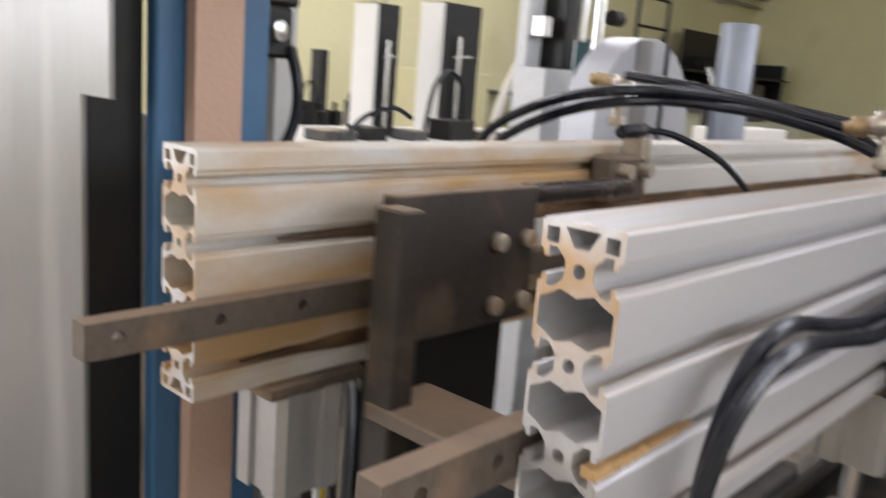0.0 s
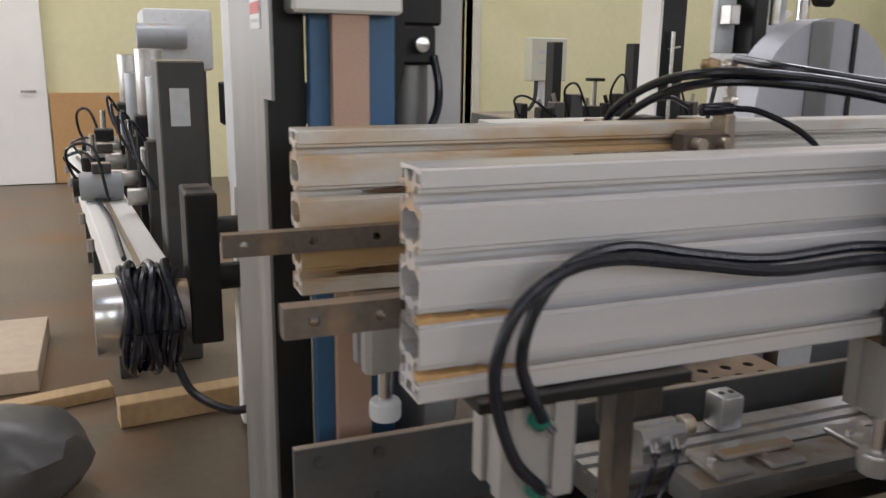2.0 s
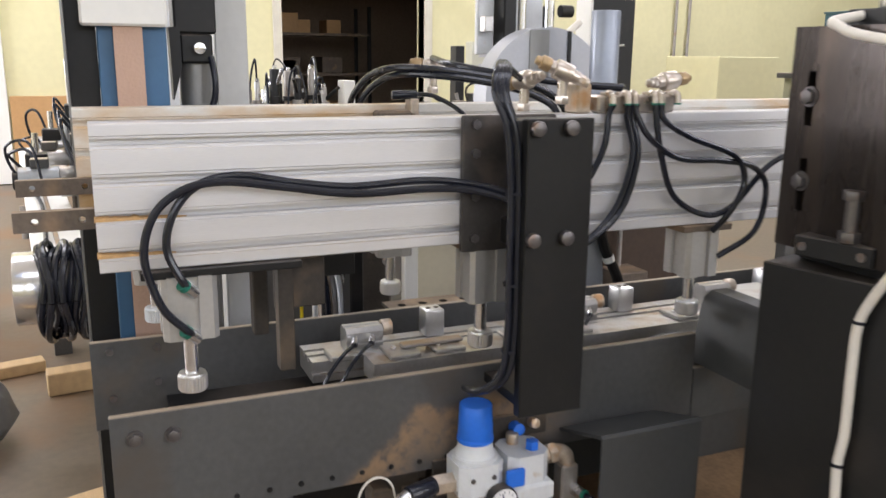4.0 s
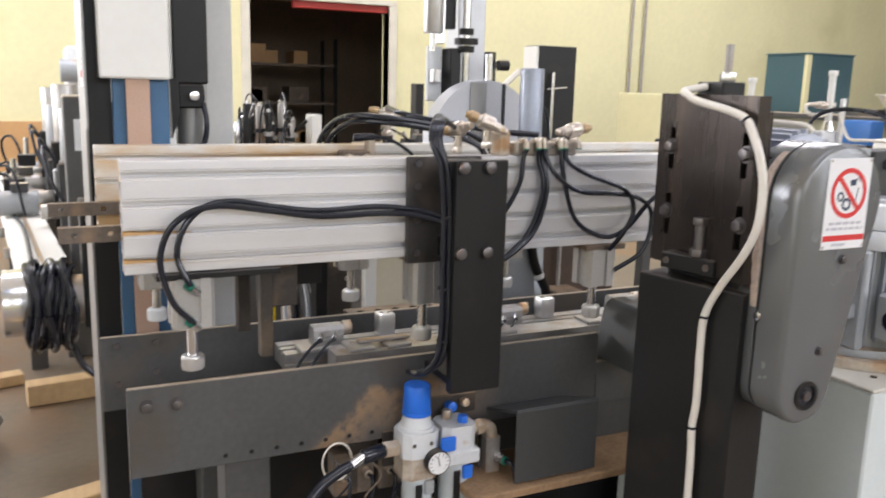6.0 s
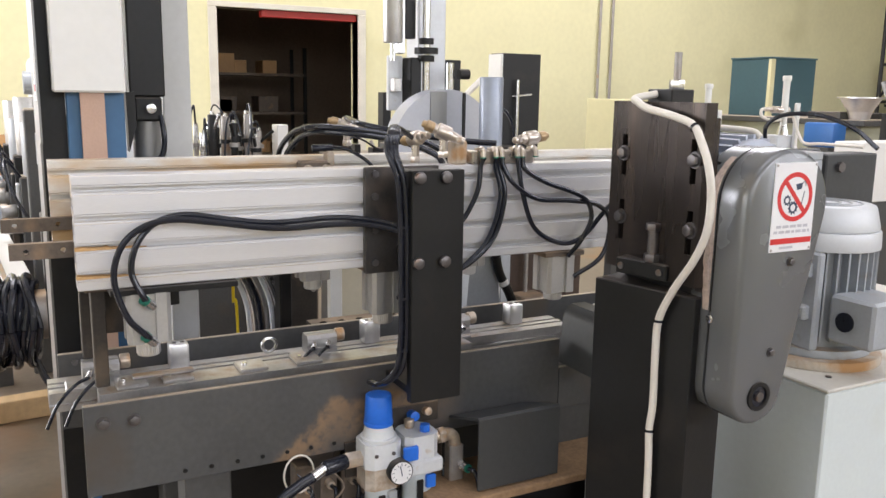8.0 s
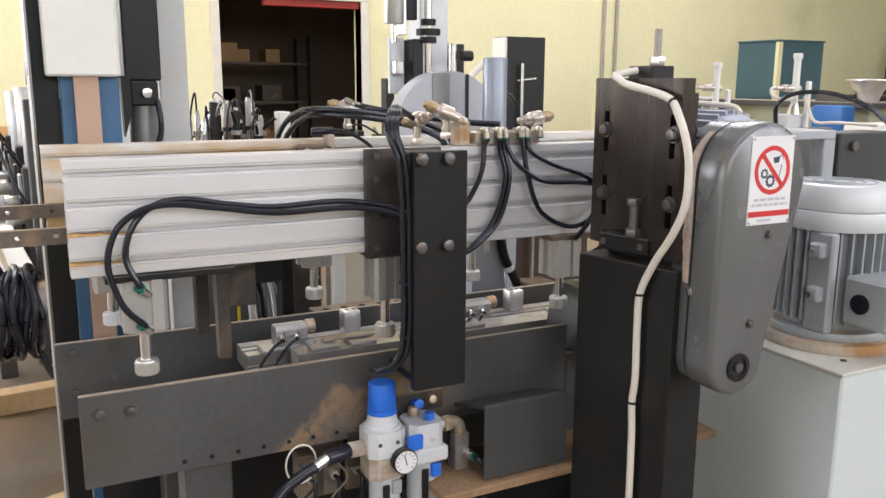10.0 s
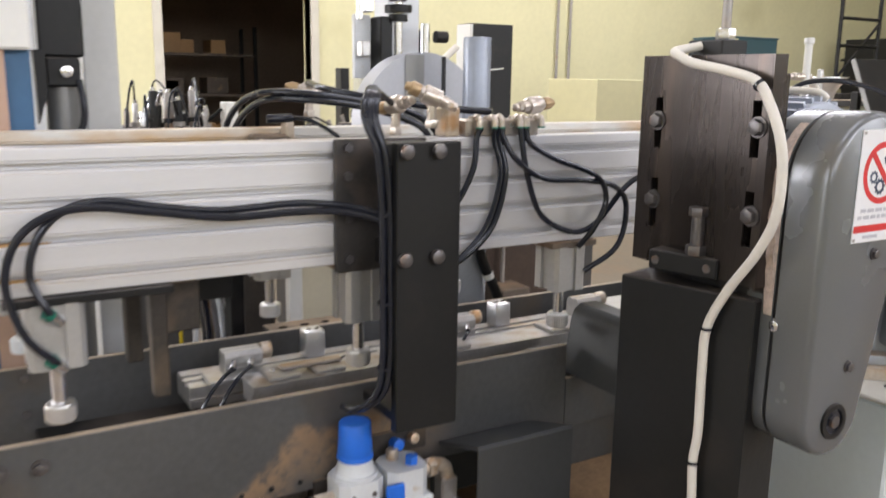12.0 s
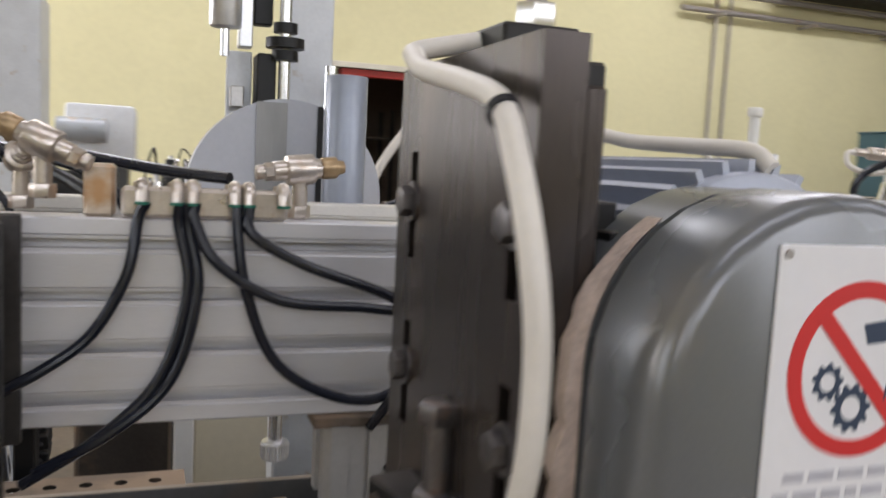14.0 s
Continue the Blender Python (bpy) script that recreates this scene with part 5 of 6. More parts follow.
ft = part("front_housing", box(B(), -2.62, -2.40, 0.415, 0.515, 0.52, 1.02, 0.006), BLACK, ln, "black front housing")
for z in (0.88, 0.72):
    part("spindle", cyl(B(), (-2.5, 0.52, z), (-2.5, 0.86, z), 0.045, seg=20), BLACK, ft)
part("arm", box(B(), -3.1, -3.0, 0.62, 1.0, 1.18, 1.34, 0.005), BLACK, ln)
random.seed(11)
for k in range(7):
    x = -5.95 + 0.30 * k + random.uniform(-0.05, 0.05)
    y, h = random.uniform(0.12, 0.2), random.uniform(0.07, 0.22)
    if k % 3 == 0:
        u = part("motor", cyl(B(), (x, y - 0.10, 0.72 + 0.075), (x, y + 0.10, 0.72 + 0.075), 0.07, seg=20, bev=0.006), random.choice((CAST, MOTOR)), ln)
        part("end_cap", cyl(B(), (x, y - 0.13, 0.795), (x, y - 0.10, 0.795), 0.05, seg=18, bev=0.004), BLACK, u)
        part("terminal_box", box(B(), x - 0.04, x + 0.04, y - 0.04, y + 0.05, 0.86, 0.91, 0.004), GREY, u)
    elif k % 3 == 1:
        u = part("spindle_column", cyl(B(), (x, y, 0.72), (x, y, 0.72 + h), 0.042, 0.034, seg=18, bev=0.004), STEEL, ln)
        part("head", box(B(), x - 0.06, x + 0.06, y - 0.06, y + 0.06, 0.72 + h, 0.80 + h, 0.006), random.choice((BLACK, CAST)), u)
        part("ram", cyl(B(), (x, y, 0.80 + h), (x, y, 0.92 + h), 0.018, seg=12), CHROME, u)
    else:
        u = part("slide_block", box(B(), x - 0.09, x + 0.09, y - 0.07, y + 0.07, 0.72, 0.72 + 0.5 * h, 0.006), random.choice((GREY, BLACK)), ln)
        part("cylinder", cyl(B(), (x, y - 0.05, 0.75 + 0.5 * h), (x, y + 0.12, 0.75 + 0.5 * h), 0.03, seg=16, bev=0.003), CAST, u)
    if k % 2:
        continue
    a = random.uniform(-0.08, 0.08)
    part("hose", tube(B(), [(x, y - 0.04, 0.74), (x + a, y - 0.13, 0.82 + 0.3 * h), (x + 0.05, y - 0.14, 0.80 + 1.1 * h), (x + 0.13, y - 0.05 + a, 0.83 + h), (x + 0.2, y + 0.03, 0.75)], random.uniform(0.006, 0.010), 8), RUBBER, ln)
part("cable_run", askew(tube(B(), [(-5.9, 0.08, 0.73), (-5.2, 0.10, 0.735), (-4.4, 0.075, 0.73), (-3.6, 0.10, 0.735), (-2.8, 0.085, 0.73)], 0.010, 8)), RUBBER, ln)
dr = thing("cable_drum", "silver drum motor wound with black cable", "motor", (-2.55, 0.2, 0.4))
part("drum", cyl(B(), (-2.5, 0.07, 0.62), (-2.5, 0.17, 0.62), 0.135, seg=32, bev=0.006), CHROME, dr)
part("housing", cyl(B(), (-2.5, 0.17, 0.62), (-2.5, 0.36, 0.62), 0.10, seg=28), STEEL, dr)
for k in range(9):
    y = 0.165 + 0.019 * k
    r = 0.155 + 0.015 * math.sin(k * 2.1)
    part("cable_turn", tube(B(), [(-2.5 + r * math.cos(a), y + 0.012 * math.sin(3 * a + k), 0.60 + r * 1.08 * math.sin(a)) for a in (2 * math.pi * i / 14 for i in range(15))], 0.013, 8, 3), RUBBER, dr)
part("cable", tube(B(), [(-2.5, 0.30, 0.46), (-2.45, 0.36, 0.33), (-2.4, 0.5, 0.27), (-2.4, 0.62, 0.34), (-2.45, 0.68, 0.48)], 0.014, 8), RUBBER, dr)
part("bracket", box(B(), -2.56, -2.44, 0.355, 0.3595, 0.54, 0.70, 0.002), GREY, dr)
dr.location.y += 0.055
fr = thing("machine_stand", "white painted steel frame with switch box", "machine frame", (-2.3, 0.7, 0))
part("upright", box(B(), -2.42, -2.28, 0.60, 0.70, 0.03, 0.98, 0.004), WHITEP, fr)
part("upright", box(B(), -2.9, -2.8, 0.62, 0.70, 0.03, 2.2, 0.004), WHITEP, fr)
part("cross_bar", box(B(), -2.42, -2.28, 0.70, 1.2, 0.86, 0.98, 0.004), WHITEP, fr)
part("switch_box", box(B(), -2.62, -2.38, 0.58, 0.80, 1.02, 1.9, 0.006), PALE_PLASTIC, fr)
for z in (1.45, 1.5):
    part("button", cyl(B(), (-2.38, 0.63, z), (-2.37, 0.63, z), 0.012, seg=12), BLACK, fr)
part("foot", box(B(), -2.45, -2.22, 0.58, 0.73, 0.0, 0.03, 0.003), GREY, fr)
fm = thing("far_machine", "large pale machine with grey upper housing", "machine", (-6.8, 0.2, 0))
part("housing", box(B(), -7.2, -6.4, 0.5, 1.0, 1.3, 1.75, 0.03, 2), PALE_PLASTIC, fm)
part("base", box(B(), -7.1, -6.5, 0.55, 0.95, 0, 1.3, 0.01), GREY, fm)
part("cylinder", cyl(B(), (-6.31, 0.45, 1.55), (-6.31, 0.8, 1.55), 0.09, seg=24, bev=0.01), MOTOR, fm)

# timber on the floor
def plank(a, b, w, h):
    a, b = Vector(a), Vector(b)
    bm = box(B(), 0, (b - a).length, -w / 2, w / 2, 0, h, 0.004)
    bmesh.ops.transform(bm, matrix=Matrix.Translation(a) @ Matrix.Rotation(math.atan2(b.y - a.y, b.x - a.x), 4, "Z"), verts=bm.verts)
    return solo("timber_plank", bm, WOOD, "short pale timber offcut lying on the floor", "plank", group="timber offcuts")


plank((-3.03, 0.165, 0.001), (-3.09, 0.72, 0.001), 0.10, 0.10)
plank((-3.22, -0.45, 0.001), (-3.36, 0.14, 0.001), 0.09, 0.055)
plank((-1.75, -0.05, 0.001), (-1.95, 0.55, 0.001), 0.10, 0.07)
solo("chipboard_sheet", box(B(), -4.3, -3.5, -0.75, -0.15, 0.001, 0.10, 0.004), mat("chipboard", (0.56, 0.46, 0.34), 0.8, 0, 0.12, 12, 90, 0.2), "pale stack of chipboard sheets on the floor", "board")
bm = B()
bmesh.ops.create_icosphere(bm, subdivisions=3, radius=1)
for v in bm.verts:
    n = noise.noise(v.co * 1.8) * 0.25 + noise.noise(v.co * 5) * 0.08
    v.co = Vector((-2.55 + v.co.x * (0.24 + 0.2 * n), -0.16 + v.co.y * (0.22 + 0.2 * n), 0.15 + v.co.z * (0.17 + 0.1 * n)))
    v.co.z = max(0.002, v.co.z)
solo("grey_bag", bm, mat("grey_plastic_bag", (0.12, 0.12, 0.12), 0.35, 0, 0.2, 6, 40, 0.3), "crumpled dark grey plastic bag on the floor", "bag")

# ---- table with towers behind the beams ----
tb = thing("work_table", "long table with white edge and tooling", "table", (-2.3, 2.2, 0))
part("top", box(B(), -2.65, -1.95, 1.53, 3.4, 1.16, 1.215, 0.003), WHITEP, tb)
for x in (-2.6, -2.05):
    for y in (1.68, 3.3):
        part("leg", box(B(), x, x + 0.06, y, y + 0.06, 0, 1.16, 0.003), GREY, tb)


def tower(x, y, w, z0, z1, label):
    t = thing("slide_tower", label, "machine tower", (x, y, z0), group="slide towers")
    part("body", box(B(), x - 0.11, x - 0.002, y - w, y + w, z0, z1, 0.002), BLACK, t)
    part("side", box(B(), x - 0.11, x + 0.004, y - w - 0.012, y - w - 0.001, z0, z1 - 0.004, 0.001), WHITEP, t, "bright white side strip")
    part("rod", cyl(B(), (x + 0.02, y - w * 0.3, z0), (x + 0.02, y - w * 0.3, z1 - 0.12), 0.008, seg=12), CHROME, t)
    part("handle", cyl(B(), (x + 0.006, y - w * 0.5, z0 + 0.6 * (z1 - z0)), (x + 0.006, y + w * 0.5, z0 + 0.62 * (z1 - z0)), 0.005, seg=10), CHROME, t)


tower(-2.24, 2.100, 0.052, 1.216, 1.665, "black slide tower with white side, shorter")
tower(-2.24, 2.475, 0.105, 1.216, 1.705, "black slide tower with white side, taller")
for k in range(9):
    y = 1.72 + 0.19 * k + random.uniform(-0.03, 0.03)
    s = solo("tool_holder", box(B(), -2.2, -2.08, y, y + random.uniform(0.06, 0.13), 1.216, 1.216 + random.uniform(0.03, 0.08), 0.004), random.choice((BLACK, GREY, CAST)), "small dark tool holder lying on the table", "tool", group="table tooling")
hw = hose_run("thin dark hose looping over the table", [[(-2.1, 2.16, 1.23), (-2.1, 2.2, 1.4), (-2.1, 2.27, 1.46), (-2.1, 2.34, 1.40), (-2.1, 2.36, 1.25)], [(-2.05, 1.75, 1.22), (-2.02, 1.82, 1.3), (-2.0, 1.92, 1.33), (-2.0, 2.0, 1.30)]], 0.008, (-2.1, 2.2, 1.216))
cb = thing("control_box", "pale beige control box on a post", "control box", (-7.0, 4.2, 0))
part("case", box(B(), -7.15, -7.0, 4.04, 4.43, 1.20, 1.61, 0.008), mat("beige_case", (0.58, 0.58, 0.48), 0.5, 0, 0.05, 5, 80, 0.05), cb)
for z in (1.46, 1.36):
    part("print_bar", box(B(), -7.0, -6.998, 4.12, 4.26, z, z + 0.03), SIGN_PALE, cb)
part("post", cyl(B(), (-7.08, 4.2, 0.0), (-7.08, 4.2, 1.2), 0.05, seg=14), PALE_PLASTIC, cb)
part("cable", tube(B(), [(-7.0, 4.1, 1.2), (-6.95, 4.05, 1.0), (-6.95, 3.9, 0.8), (-6.95, 4.0, 0.6)], 0.02, 8), RUBBER, cb)
ms = thing("far_spindle_machine", "dark low machine with two small towers", "machine", (-3.6, 2.6, 0))
part("base", box(B(), -3.9, -3.3, 2.05, 3.3, 0, 1.15, 0.006), GREY, ms)
for y in (2.28, 2.75):
    part("tower", box(B(), -3.5, -3.42, y, y + 0.05, 1.15, 1.52, 0.003), BLACK, ms)
part("wheel", cyl(B(), (-3.46, 2.55, 1.33), (-3.46, 2.55, 1.345), 0.05, seg=20), BLACK, ms)
part("wheel_stem", cyl(B(), (-3.46, 2.55, 1.15), (-3.46, 2.55, 1.33), 0.01, seg=10), STEEL, ms)
random.seed(31)
for k in range(12):
    y = 2.1 + 0.09 * k + random.uniform(-0.02, 0.02)
    w = random.uniform(0.03, 0.08)
    h = random.uniform(0.04, 0.13)
    u = part("fixture", box(B(), -3.44, -3.36, y, y + w, 1.15, 1.15 + h, 0.004), random.choice((BLACK, GREY, BLACK)), ms)
    if k % 3 == 0:
        part("hose", tube(B(), [(-3.38, y, 1.16), (-3.34, y - 0.05, 1.17 + h), (-3.34, y + 0.02, 1.18 + h + random.uniform(0, 0.08)), (-3.36, y + random.uniform(0.06, 0.2), 1.16)], 0.006, 6), RUBBER, u)
    else:
        part("pin", cyl(B(), (-3.40, y + 0.02, 1.15 + h), (-3.40, y + 0.02 + random.uniform(-0.02, 0.02), 1.19 + h), 0.010, seg=10), random.choice((STEEL, BLACK)), u)
# drill cluster before the gate
dc = thing("drill_cluster", "cluster of upright drill units with hoses", "machine", (-3.1, 1.3, 0))
part("table", box(B(), -3.25, -2.9, 1.06, 1.52, 0, 1.17, 0.006), GREY, dc)
for k in range(14):
    x, y = -3.18 + 0.07 * (k % 4), 1.12 + 0.026 * k
    h = random.uniform(0.12, 0.25)
    u = part("spindle", cyl(B(), (x, y, 1.17), (x, y, 1.17 + h), random.uniform(0.012, 0.022), seg=14, bev=0.003), random.choice((CAST, CHROME, STEEL, BLACK)), dc)
    part("cap", cyl(B(), (x, y, 1.17 + h), (x, y, 1.185 + h), 0.010, seg=12), CHROME, u)
    if k % 3:
        a, b = random.uniform(-0.09, 0.09), random.uniform(0.01, 0.09)
        part("hose", tube(B(), [(x, y, 1.18 + h), (x + 0.03, y + 0.3 * a, 1.19 + h + b), (x + 0.06, y + a, 1.17 + h), (x + 0.07, y + 1.4 * a, 1.17)], random.uniform(0.003, 0.006), 6), RUBBER, u)
    if k % 2:
        part("arm", cyl(B(), (x, y, 1.15 + 0.7 * h), (x + 0.05, y + random.uniform(-0.08, 0.08), 1.17 + h), 0.008, seg=10), random.choice((CHROME, BLACK)), u)
    part("collar", cyl(B(), (x, y, 1.17 + 0.4 * h), (x, y, 1.19 + 0.4 * h), 0.027, seg=14), random.choice((BLACK, STEEL)), u)
part("bracket", box(B(), -3.1, -3.0, 1.525, 1.58, 0.0, 1.35, 0.003), WHITEP, dc)
# cable chain seen between the bed and the beam
ch = thing("cable_chain", "arched cable chain with grey and yellow hoses", "cable chain", (-1.0, 0.85, 0))
for k in range(6):
    o, e = 0.0155 * k, 0.008 * (k % 2)
    part("line", tube(B(), [(-1.0 + e, 0.790 + o, 1.075), (-1.0 + e, 0.822 + o, 1.045), (-1.0 + e, 0.848 + o, 0.985), (-1.0 + e, 0.858 + o, 0.92), (-1.0 + e, 0.86 + o, 0.80), (-1.0 + e, 0.86 + o, 0.005)], 0.0068, 8), (PALE_PLASTIC, CHROME, RUBBER, SATIN, PALE_PLASTIC, CHROME)[k], ch)
part("yellow_wire", tube(B(), [(-0.93, 0.805, 1.10), (-0.93, 0.803, 1.0), (-0.93, 0.812, 0.9), (-0.93, 0.812, 0.005)], 0.004, 8), YELLOW, ch)
for k in range(9):
    a = radians(70 - 11 * k)
    y, z = 0.808 + 0.150 * math.cos(a), 0.925 + 0.150 * math.sin(a)
    link = box(B(), -1.085, -1.02, -0.011, 0.011, -0.012, 0.012, 0.002)
    bmesh.ops.transform(link, matrix=Matrix.Translation((0, y, z)) @ Matrix.Rotation(a, 4, "X"), verts=link.verts)
    part("chain_link", link, BLACK, ch)
    part("link_pin", cyl(B(), (-1.0205, y, z), (-1.016, y, z), 0.004, seg=8), CHROME, ch)
part("yoke", box(B(), -1.02, -0.97, 0.76, 0.90, 1.060, 1.072, 0.003), STEEL, ch)
solo("steel_post", box(B(), -1.0, -0.94, 0.926, 0.958, 0, 1.3, 0.003), BLACK, "slim black post behind the bed", "post")
dm = thing("dark_switch_cabinet", "dark brown steel cabinet behind the bed", "cabinet", (-1.42, 1.13, 0))
part("body", box(B(), -1.52, -1.375, 0.98, 1.178, 0.0, 1.18, 0.004), BAR, dm)
part("door", box(B(), -1.374, -1.366, 0.99, 1.17, 0.10, 1.17, 0.002), DUSTY_STEEL, dm)
part("handle", cyl(B(), (-1.366, 1.155, 0.90), (-1.352, 1.155, 0.90), 0.008, seg=12), STEEL, dm)
lb = thing("perforated_ledge", "dusty black perforated ledge on the bed", "machine part", (-0.68, 1.0, 0.9))
holes = [circle(0.96 + 0.045 * i, -0.665 - 0.035 * j, 0.009, 12) for i in range(5) for j in range(2)]
part("plate", prism(B(), [[(0.93, -0.735), (1.18, -0.735), (1.18, -0.638), (0.93, -0.638)]] + holes, lambda u, v: (v, u, 0.975), (0, 0, 0.006)), DUSTY_STEEL, lb)
part("bracket", box(B(), -0.70, -0.638, 0.95, 0.97, 0.88, 0.9745, 0.002), BLACK, lb)
part("bracket", box(B(), -0.70, -0.638, 1.14, 1.16, 0.88, 0.9745, 0.002), BLACK, lb)
rp = thing("rear_frame", "white and grey uprights with dark brown panel", "machine frame", (-1.62, 2.05, 0))
# Added post; its white stands for strong light on the strip.
part("post", box(B(), -1.62, -1.58, 1.935, 1.985, 0.0, 1.16, 0.003), WHITEP, rp, "post coloured white for a brightly lit strip")
part("post", box(B(), -1.62, -1.58, 1.987, 2.03, 0.0, 1.16, 0.003), MOTOR, rp)
part("panel", box(B(), -1.64, -1.625, 2.03, 2.40, 0.0, 1.155, 0.002), mat("dark_brown_panel", (0.055, 0.034, 0.022), 0.7, 0, 0.3, 5, 60, 0.1), rp, "dark brown panel")
part("rod", cyl(B(), (-1.6, 2.115, 0.6), (-1.6, 2.115, 1.15), 0.008, seg=12), STEEL, rp)
part("box", box(B(), -1.622, -1.50, 2.05, 2.17, 0.55, 0.745, 0.004), BAR, rp)
solo("beige_panel", box(B(), -1.37, -1.34, 1.225, 1.46, 0.0, 1.16, 0.004), mat("beige_panel_paint", (0.58, 0.53, 0.40), 0.6, 0, 0.06, 3, 60, 0.08), "beige steel panel under the table", "panel")
solo("white_strut", box(B(), -1.30, -1.27, 1.18, 1.22, 0.0, 1.16, 0.003), WHITEP, "white painted upright strut", "post")

# ---- against the back wall ----
sc = thing("sheet_cabinet", "plain yellow-green cabinet against the wall", "cabinet", (-6.2, 6.2, 0))
part("body", box(B(), -6.84, -6.0, 6.318, 7.1, 0, 1.49, 0.006), WALLP, sc)
bl = thing("teal_cabinet", "dark teal steel cabinet with pale corner", "cabinet", (-6.3, 8.4, 1.28))
part("body", box(B(), -6.62, -6.0, 8.337, 9.10, 1.287, 1.985, 0.008), TEAL, bl)
part("lid", box(B(), -6.63, -5.99, 8.327, 9.11, 1.985, 2.005, 0.004), TEAL, bl)
part("corner_strip", box(B(), -6.04, -5.994, 8.331, 8.40, 1.29, 1.98, 0.002), WALLP, bl, "pale yellow corner strip")
wb = thing("work_bench", "green-grey bench loaded with tools", "workbench", (-5.3, 8.5, 0))
part("top", box(B(), -6.9, -4.4, 7.9, 12.4, 1.26, 1.318, 0.004), GREY, wb)
part("front", box(B(), -6.8, -4.5, 8.0, 12.3, 0, 1.26, 0.006), mat("olive_bench_paint", (0.40, 0.40, 0.29), 0.6, 0, 0.1, 3, 60, 0.08), wb)
bowl = B()
cyl(bowl, (-4.66, 8.17, 1.32), (-4.66, 8.17, 1.40), 0.10, 0.12, seg=28)
cyl(bowl, (-4.66, 8.17, 1.40), (-4.66, 8.17, 1.535), 0.12, 0.20, seg=28)
cyl(bowl, (-4.66, 8.17, 1.535), (-4.66, 8.17, 1.55), 0.23, 0.23, seg=28)
solo("metal_bowl", bowl, SATIN, "shiny metal funnel bowl on the bench", "bowl")
bb = thing("blue_bin", "blue plastic bin on a low grey stand", "bin", (-4.6, 7.55, 0))
part("tub", box(B(), -4.8, -4.45, 7.52, 7.72, 1.05, 1.29, 0.02, 2), mat("blue_crate_plastic", (0.03, 0.14, 0.42), 0.45, 0, 0.08, 10, 80, 0.05), bb)
part("stand", box(B(), -4.75, -4.5, 7.54, 7.70, 0, 1.05, 0.004), GREY, bb, "grey steel stand")
tp = thing("tilted_panel", "black tilted panel leaning on a steel stand", "panel", (-3.1, 6.75, 0))
slab = box(B(), -0.015, 0.015, -0.40, 0.40, -0.215, 0.215, 0.004)
bmesh.ops.transform(slab, matrix=Matrix.Translation((-3.05, 6.745, 1.465)) @ Matrix.Rotation(radians(-24), 4, "Y"), verts=slab.verts)
part("panel", slab, BLACK, tp)
edge = box(B(), -0.018, 0.018, -0.412, -0.4005, -0.215, 0.215, 0.002)
bmesh.ops.transform(edge, matrix=Matrix.Translation((-3.05, 6.745, 1.465)) @ Matrix.Rotation(radians(-24), 4, "Y"), verts=edge.verts)
part("edge_strip", edge, SHEET, tp, "pale metal edge strip")
for y in (6.45, 7.05):
    part("leg", box(B(), -3.2, -3.14, y, y + 0.05, 0, 1.42, 0.003), BLACK, tp)
part("cross_bar", box(B(), -3.2, -3.14, 6.5, 7.05, 0.7, 0.75, 0.003), BLACK, tp)
tf = thing("tube_frame", "dark tubular steel frame standing by the wall", "frame", (-6.0, 12.5, 0))
for y in (12.0, 12.95):
    part("post", cyl(B(), (-7.2, y, 0), (-7.2, y, 2.9), 0.03, seg=12), BLACK, tf)
for z in (1.5, 2.05, 2.45, 2.9):
    part("rung", cyl(B(), (-7.2, 12.0, z), (-7.2, 12.95, z), 0.024, seg=12), BLACK, tf)
part("brace", cyl(B(), (-7.2, 12.0, 1.55), (-7.2, 12.95, 2.4), 0.022, seg=12), BLACK, tf)
for k in range(14):
    y = 7.4 + 0.32 * k
    solo("bench_tool", box(B(), -5.2, -4.8, y + 0.65, y + 0.65 + random.uniform(0.1, 0.28), 1.319, 1.32 + random.uniform(0.03, 0.10), 0.006), random.choice((BLACK, GREY, BLACK, BAR)), "dark tool or part lying on the bench", "tool", group="bench clutter")
rk = thing("wall_shelf", "dark wall shelf with stored bars", "shelf", (-8.7, 18, 0))
part("back", box(B(), -9.26, -9.21, 17.4, 21.2, 0.0, 2.85, 0.004), BLACK, rk, "black back panel")
for z in (0.9, 1.4, 1.9):
    part("board", box(B(), -9.2, -8.2, 15.0, 21.0, z, z + 0.05), BLACK, rk)
for y in (15.1, 18, 20.9):
    part("upright", box(B(), -9.2, -8.3, y, y + 0.06, 0, 2.3), BLACK, rk)
for k in range(12):
    y = 15.2 + 0.42 * k
    z = (0.95, 1.45)[k % 2]
    solo("stored_part", box(B(), -9.0, -8.4, y, y + 0.3, z, z + random.uniform(0.15, 0.4), 0.01), random.choice((BAR, STEEL, GREY)), "dark stored part on the wall shelf", "part", group="stored parts")
# unit at the beams' far end
en = thing("end_unit", "dark end block with white air valves", "machine unit", (-0.35, 2.1, 1.05))
part("top_bar", box(B(), -0.329, -0.13, 1.78, 1.917, 1.386, 1.404, 0.002), MOTOR, en, "bright grey top plate")
part("leg", box(B(), -0.165, -0.13, 1.882, 1.917, 0.993, 1.3855, 0.002), MOTOR, en)
part("dark_block", box(B(), -0.20, -0.13, 1.93, 2.10, 0.993, 1.398, 0.003), HOOD, en, "dark end block")
part("angle", box(B(), -0.37, -0.33, 2.00, 2.16, 1.06, 1.395, 0.003), HAMMER, en)
part("bolt", cyl(B(), (-0.13, 1.97, 1.37), (-0.12, 1.97, 1.37), 0.012, seg=6), BOLT, en)
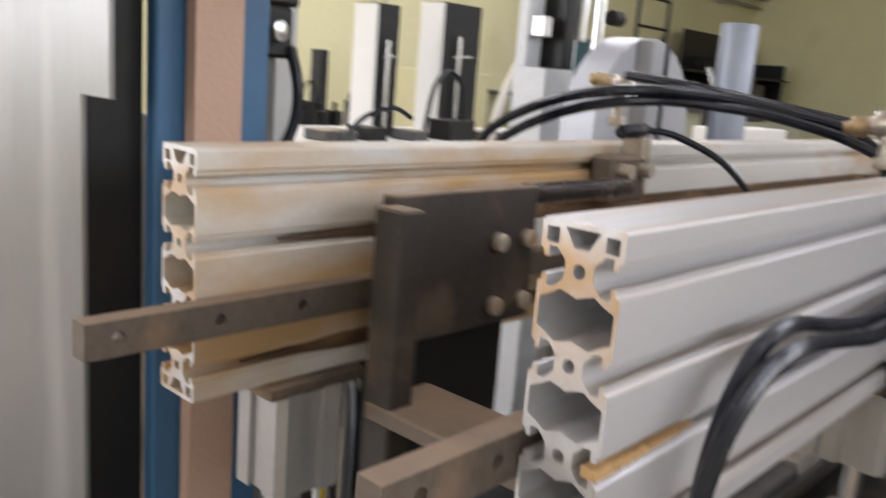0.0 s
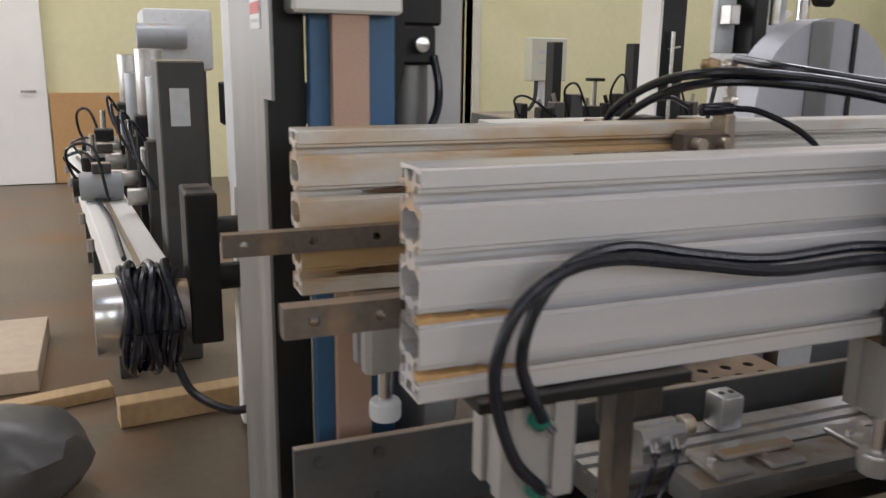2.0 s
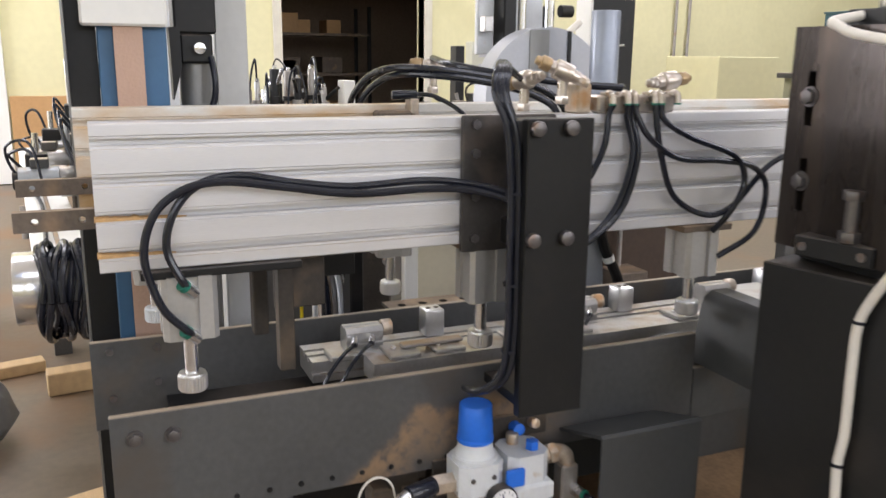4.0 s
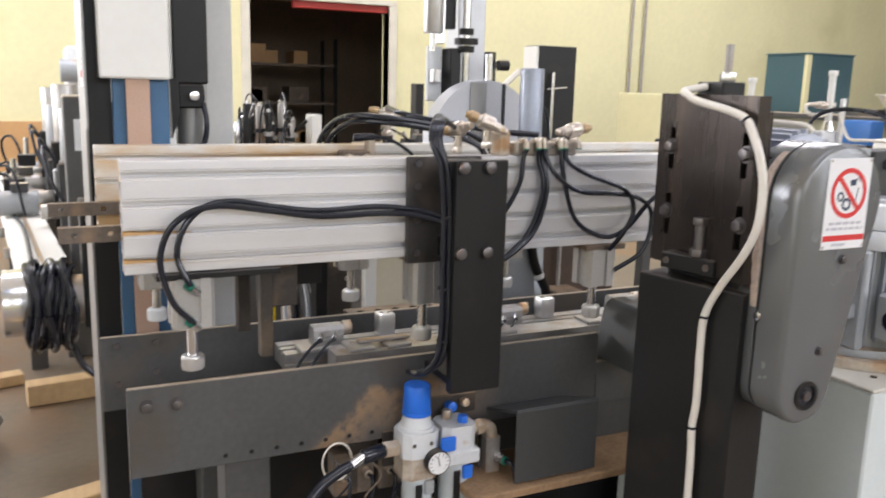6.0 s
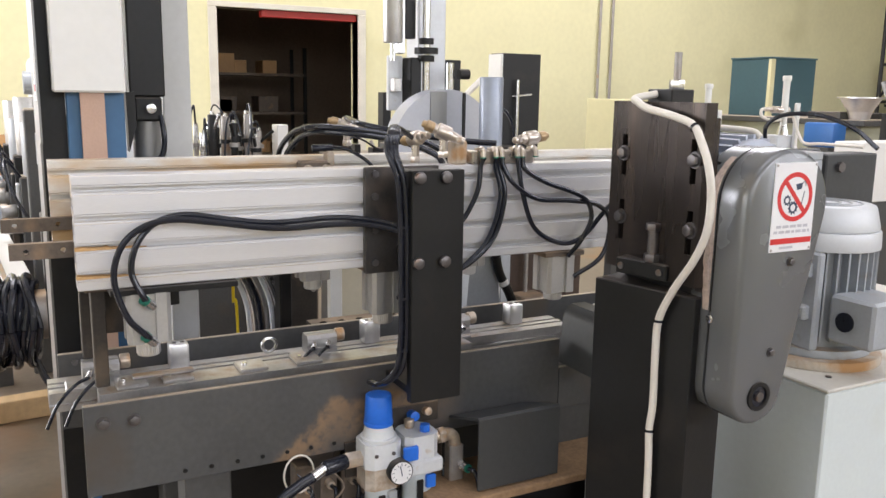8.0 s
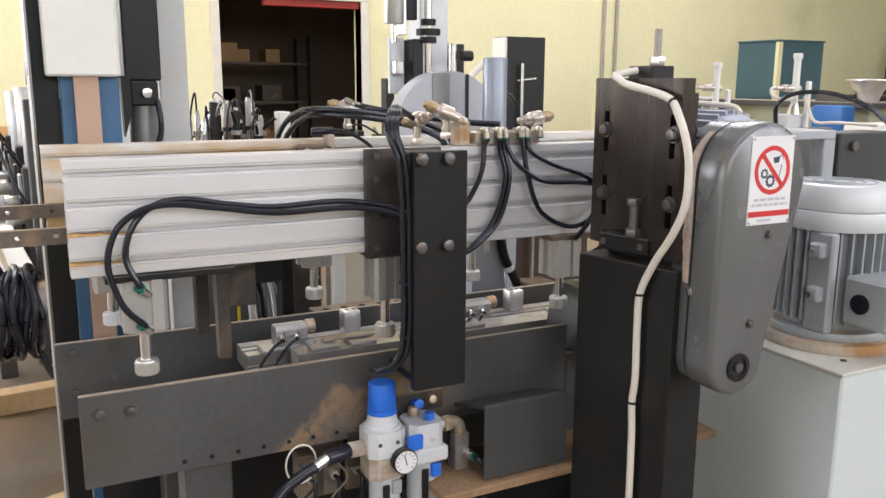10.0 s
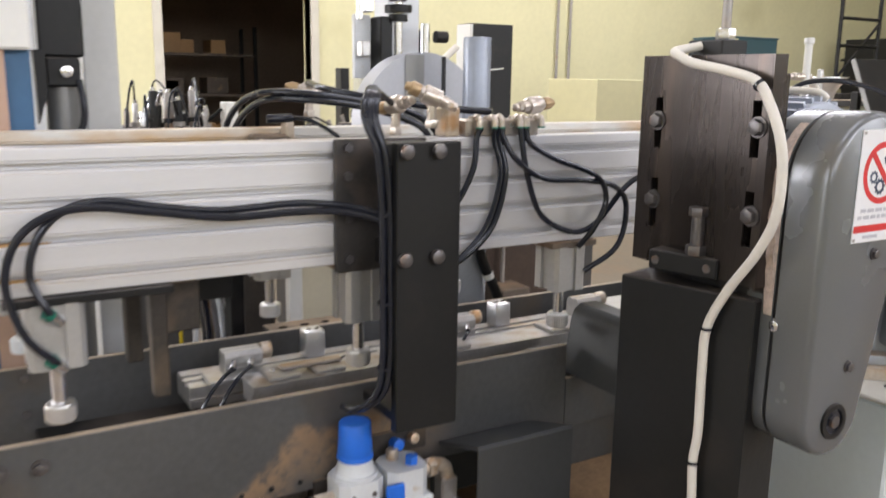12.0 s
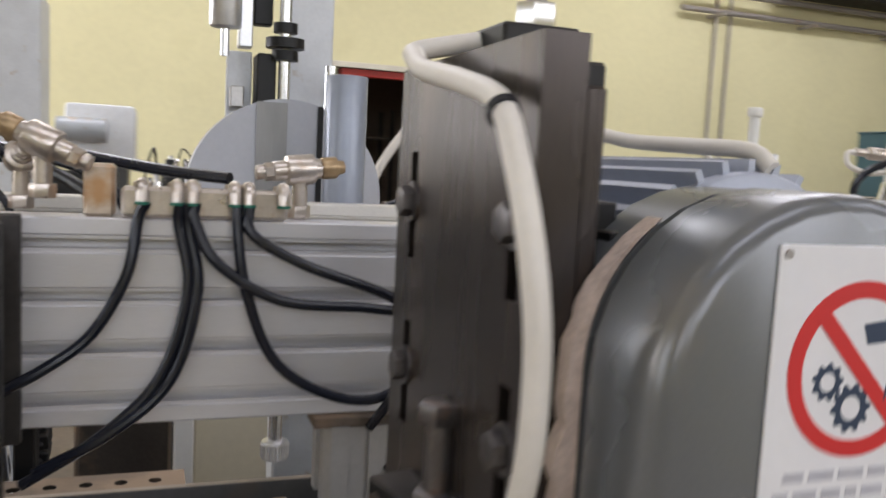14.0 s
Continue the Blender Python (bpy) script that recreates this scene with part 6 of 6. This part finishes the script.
for x, y, z in ((-0.57, 2.0, 1.540), (-0.42, 2.12, 1.562)):
    part("valve_block", box(B(), x - 0.035, x + 0.010, y - 0.03, y + 0.03, 1.39, 1.425, 0.003), PALE_PLASTIC, en)
    part("spring_seat", cyl(B(), (x, y, 1.425), (x, y, 1.450), 0.016, 0.010, seg=18), CHROME, en)
    post = part("valve_post", cyl(B(), (x, y, 1.45), (x, y, z), 0.0085, seg=16), WHITEP, en, "white air valve post")
    part("cap", cyl(B(), (x, y, z), (x, y, z + 0.014), 0.0115, seg=18, bev=0.002), WHITEP, post)
    part("guide_strip", box(B(), x + 0.012, x + 0.022, y + 0.020, y + 0.034, 1.39, z - 0.055, 0.002), SATIN, en)
    part("cross_fitting", cyl(cyl(B(), (x, y + 0.015, 1.488), (x - 0.01, y - 0.035, 1.490), 0.009, seg=14, bev=0.001), (x - 0.01, y - 0.035, 1.490), (x - 0.014, y - 0.055, 1.491), 0.0055, seg=12), NICKEL, en)
    part("elbow", tube(B(), [(x - 0.014, y - 0.055, 1.491), (x - 0.016, y - 0.066, 1.488), (x - 0.012, y - 0.066, 1.472), (x, y - 0.045, 1.462), (x, y - 0.01, 1.464)], 0.004, 8), WHITE_CABLE, en)
part("hose", tube(B(), [(-0.42, 2.06, 1.40), (-0.415, 2.055, 1.45), (-0.38, 2.08, 1.478), (-0.31, 2.12, 1.478), (-0.22, 2.13, 1.45), (-0.16, 2.14, 1.405)], 0.0055, 8), RUBBER, en)
part("hose", tube(B(), [(-0.60, 1.97, 1.41), (-0.57, 1.95, 1.445), (-0.53, 1.96, 1.445), (-0.50, 2.0, 1.42), (-0.48, 2.03, 1.395)], 0.0045, 8), RUBBER, en)
part("hose", tube(B(), [(-0.39, 2.12, 1.47), (-0.37, 2.12, 1.43), (-0.34, 2.11, 1.408), (-0.28, 2.10, 1.41), (-0.16, 2.09, 1.41)], 0.0040, 8), WHITE_CABLE, en)
part("plate", box(B(), -0.66, -0.36, 2.0, 2.2, 1.36, 1.39, 0.003), STEEL, en)
wc = thing("white_cabinet", "white painted steel box on a dark stand", "box", (-2.5, 5.7, 0))
part("case", box(B(), -2.62, -2.40, 5.18, 6.2, 0.86, 1.25, 0.006), WHITEP, wc)
part("stand", box(B(), -2.60, -2.42, 5.22, 6.15, 0.0, 0.8595, 0.004), GREY, wc, "dark grey stand")


# ---- movement ----
def motions():
    down, up = pose(0, 0, 0), pose(0, 0, 0.052)
    for rod in CLAMPS:
        walk(rod, [(0, down), (6.1, down), (6.25, pose(0, 0, 0.012)), (6.45, up), (7.6, up), (8.6, up), (8.9, down), (14, down)])
    s = BASE[slide]
    walk(slide, [(t, pose(s.x, s.y + d, s.z)) for t, d in ((0, 0), (6.65, 0), (6.8, -0.015), (6.9, -0.08), (7.0, -0.175), (7.2, -0.33), (7.4, -0.36), (8.8, -0.36), (9.0, -0.31), (9.3, -0.165), (9.5, -0.082), (9.7, -0.03), (9.9, 0), (14, 0))])
    p = BASE[push]
    walk(push, [(t, pose(p.x, p.y + d, p.z)) for t, d in ((0, -0.128), (0.15, -0.10), (0.35, -0.03), (0.5, 0), (6.1, 0), (6.2, -0.04), (6.4, -0.17), (6.6, -0.19), (9.1, -0.22), (9.3, -0.21), (9.5, -0.11), (9.7, -0.02), (9.8, 0), (14, 0))])
    c = BASE[col]
    walk(col, [(t, pose(c.x + d, c.y, c.z)) for t, d in ((0, 0), (7.0, 0), (8.3, -0.006), (9.5, -0.040), (10.0, -0.074), (10.5, -0.102), (10.75, -0.106), (11.0, -0.086), (11.5, -0.016), (11.8, -0.001), (12.0, 0), (14, 0))])


motions()
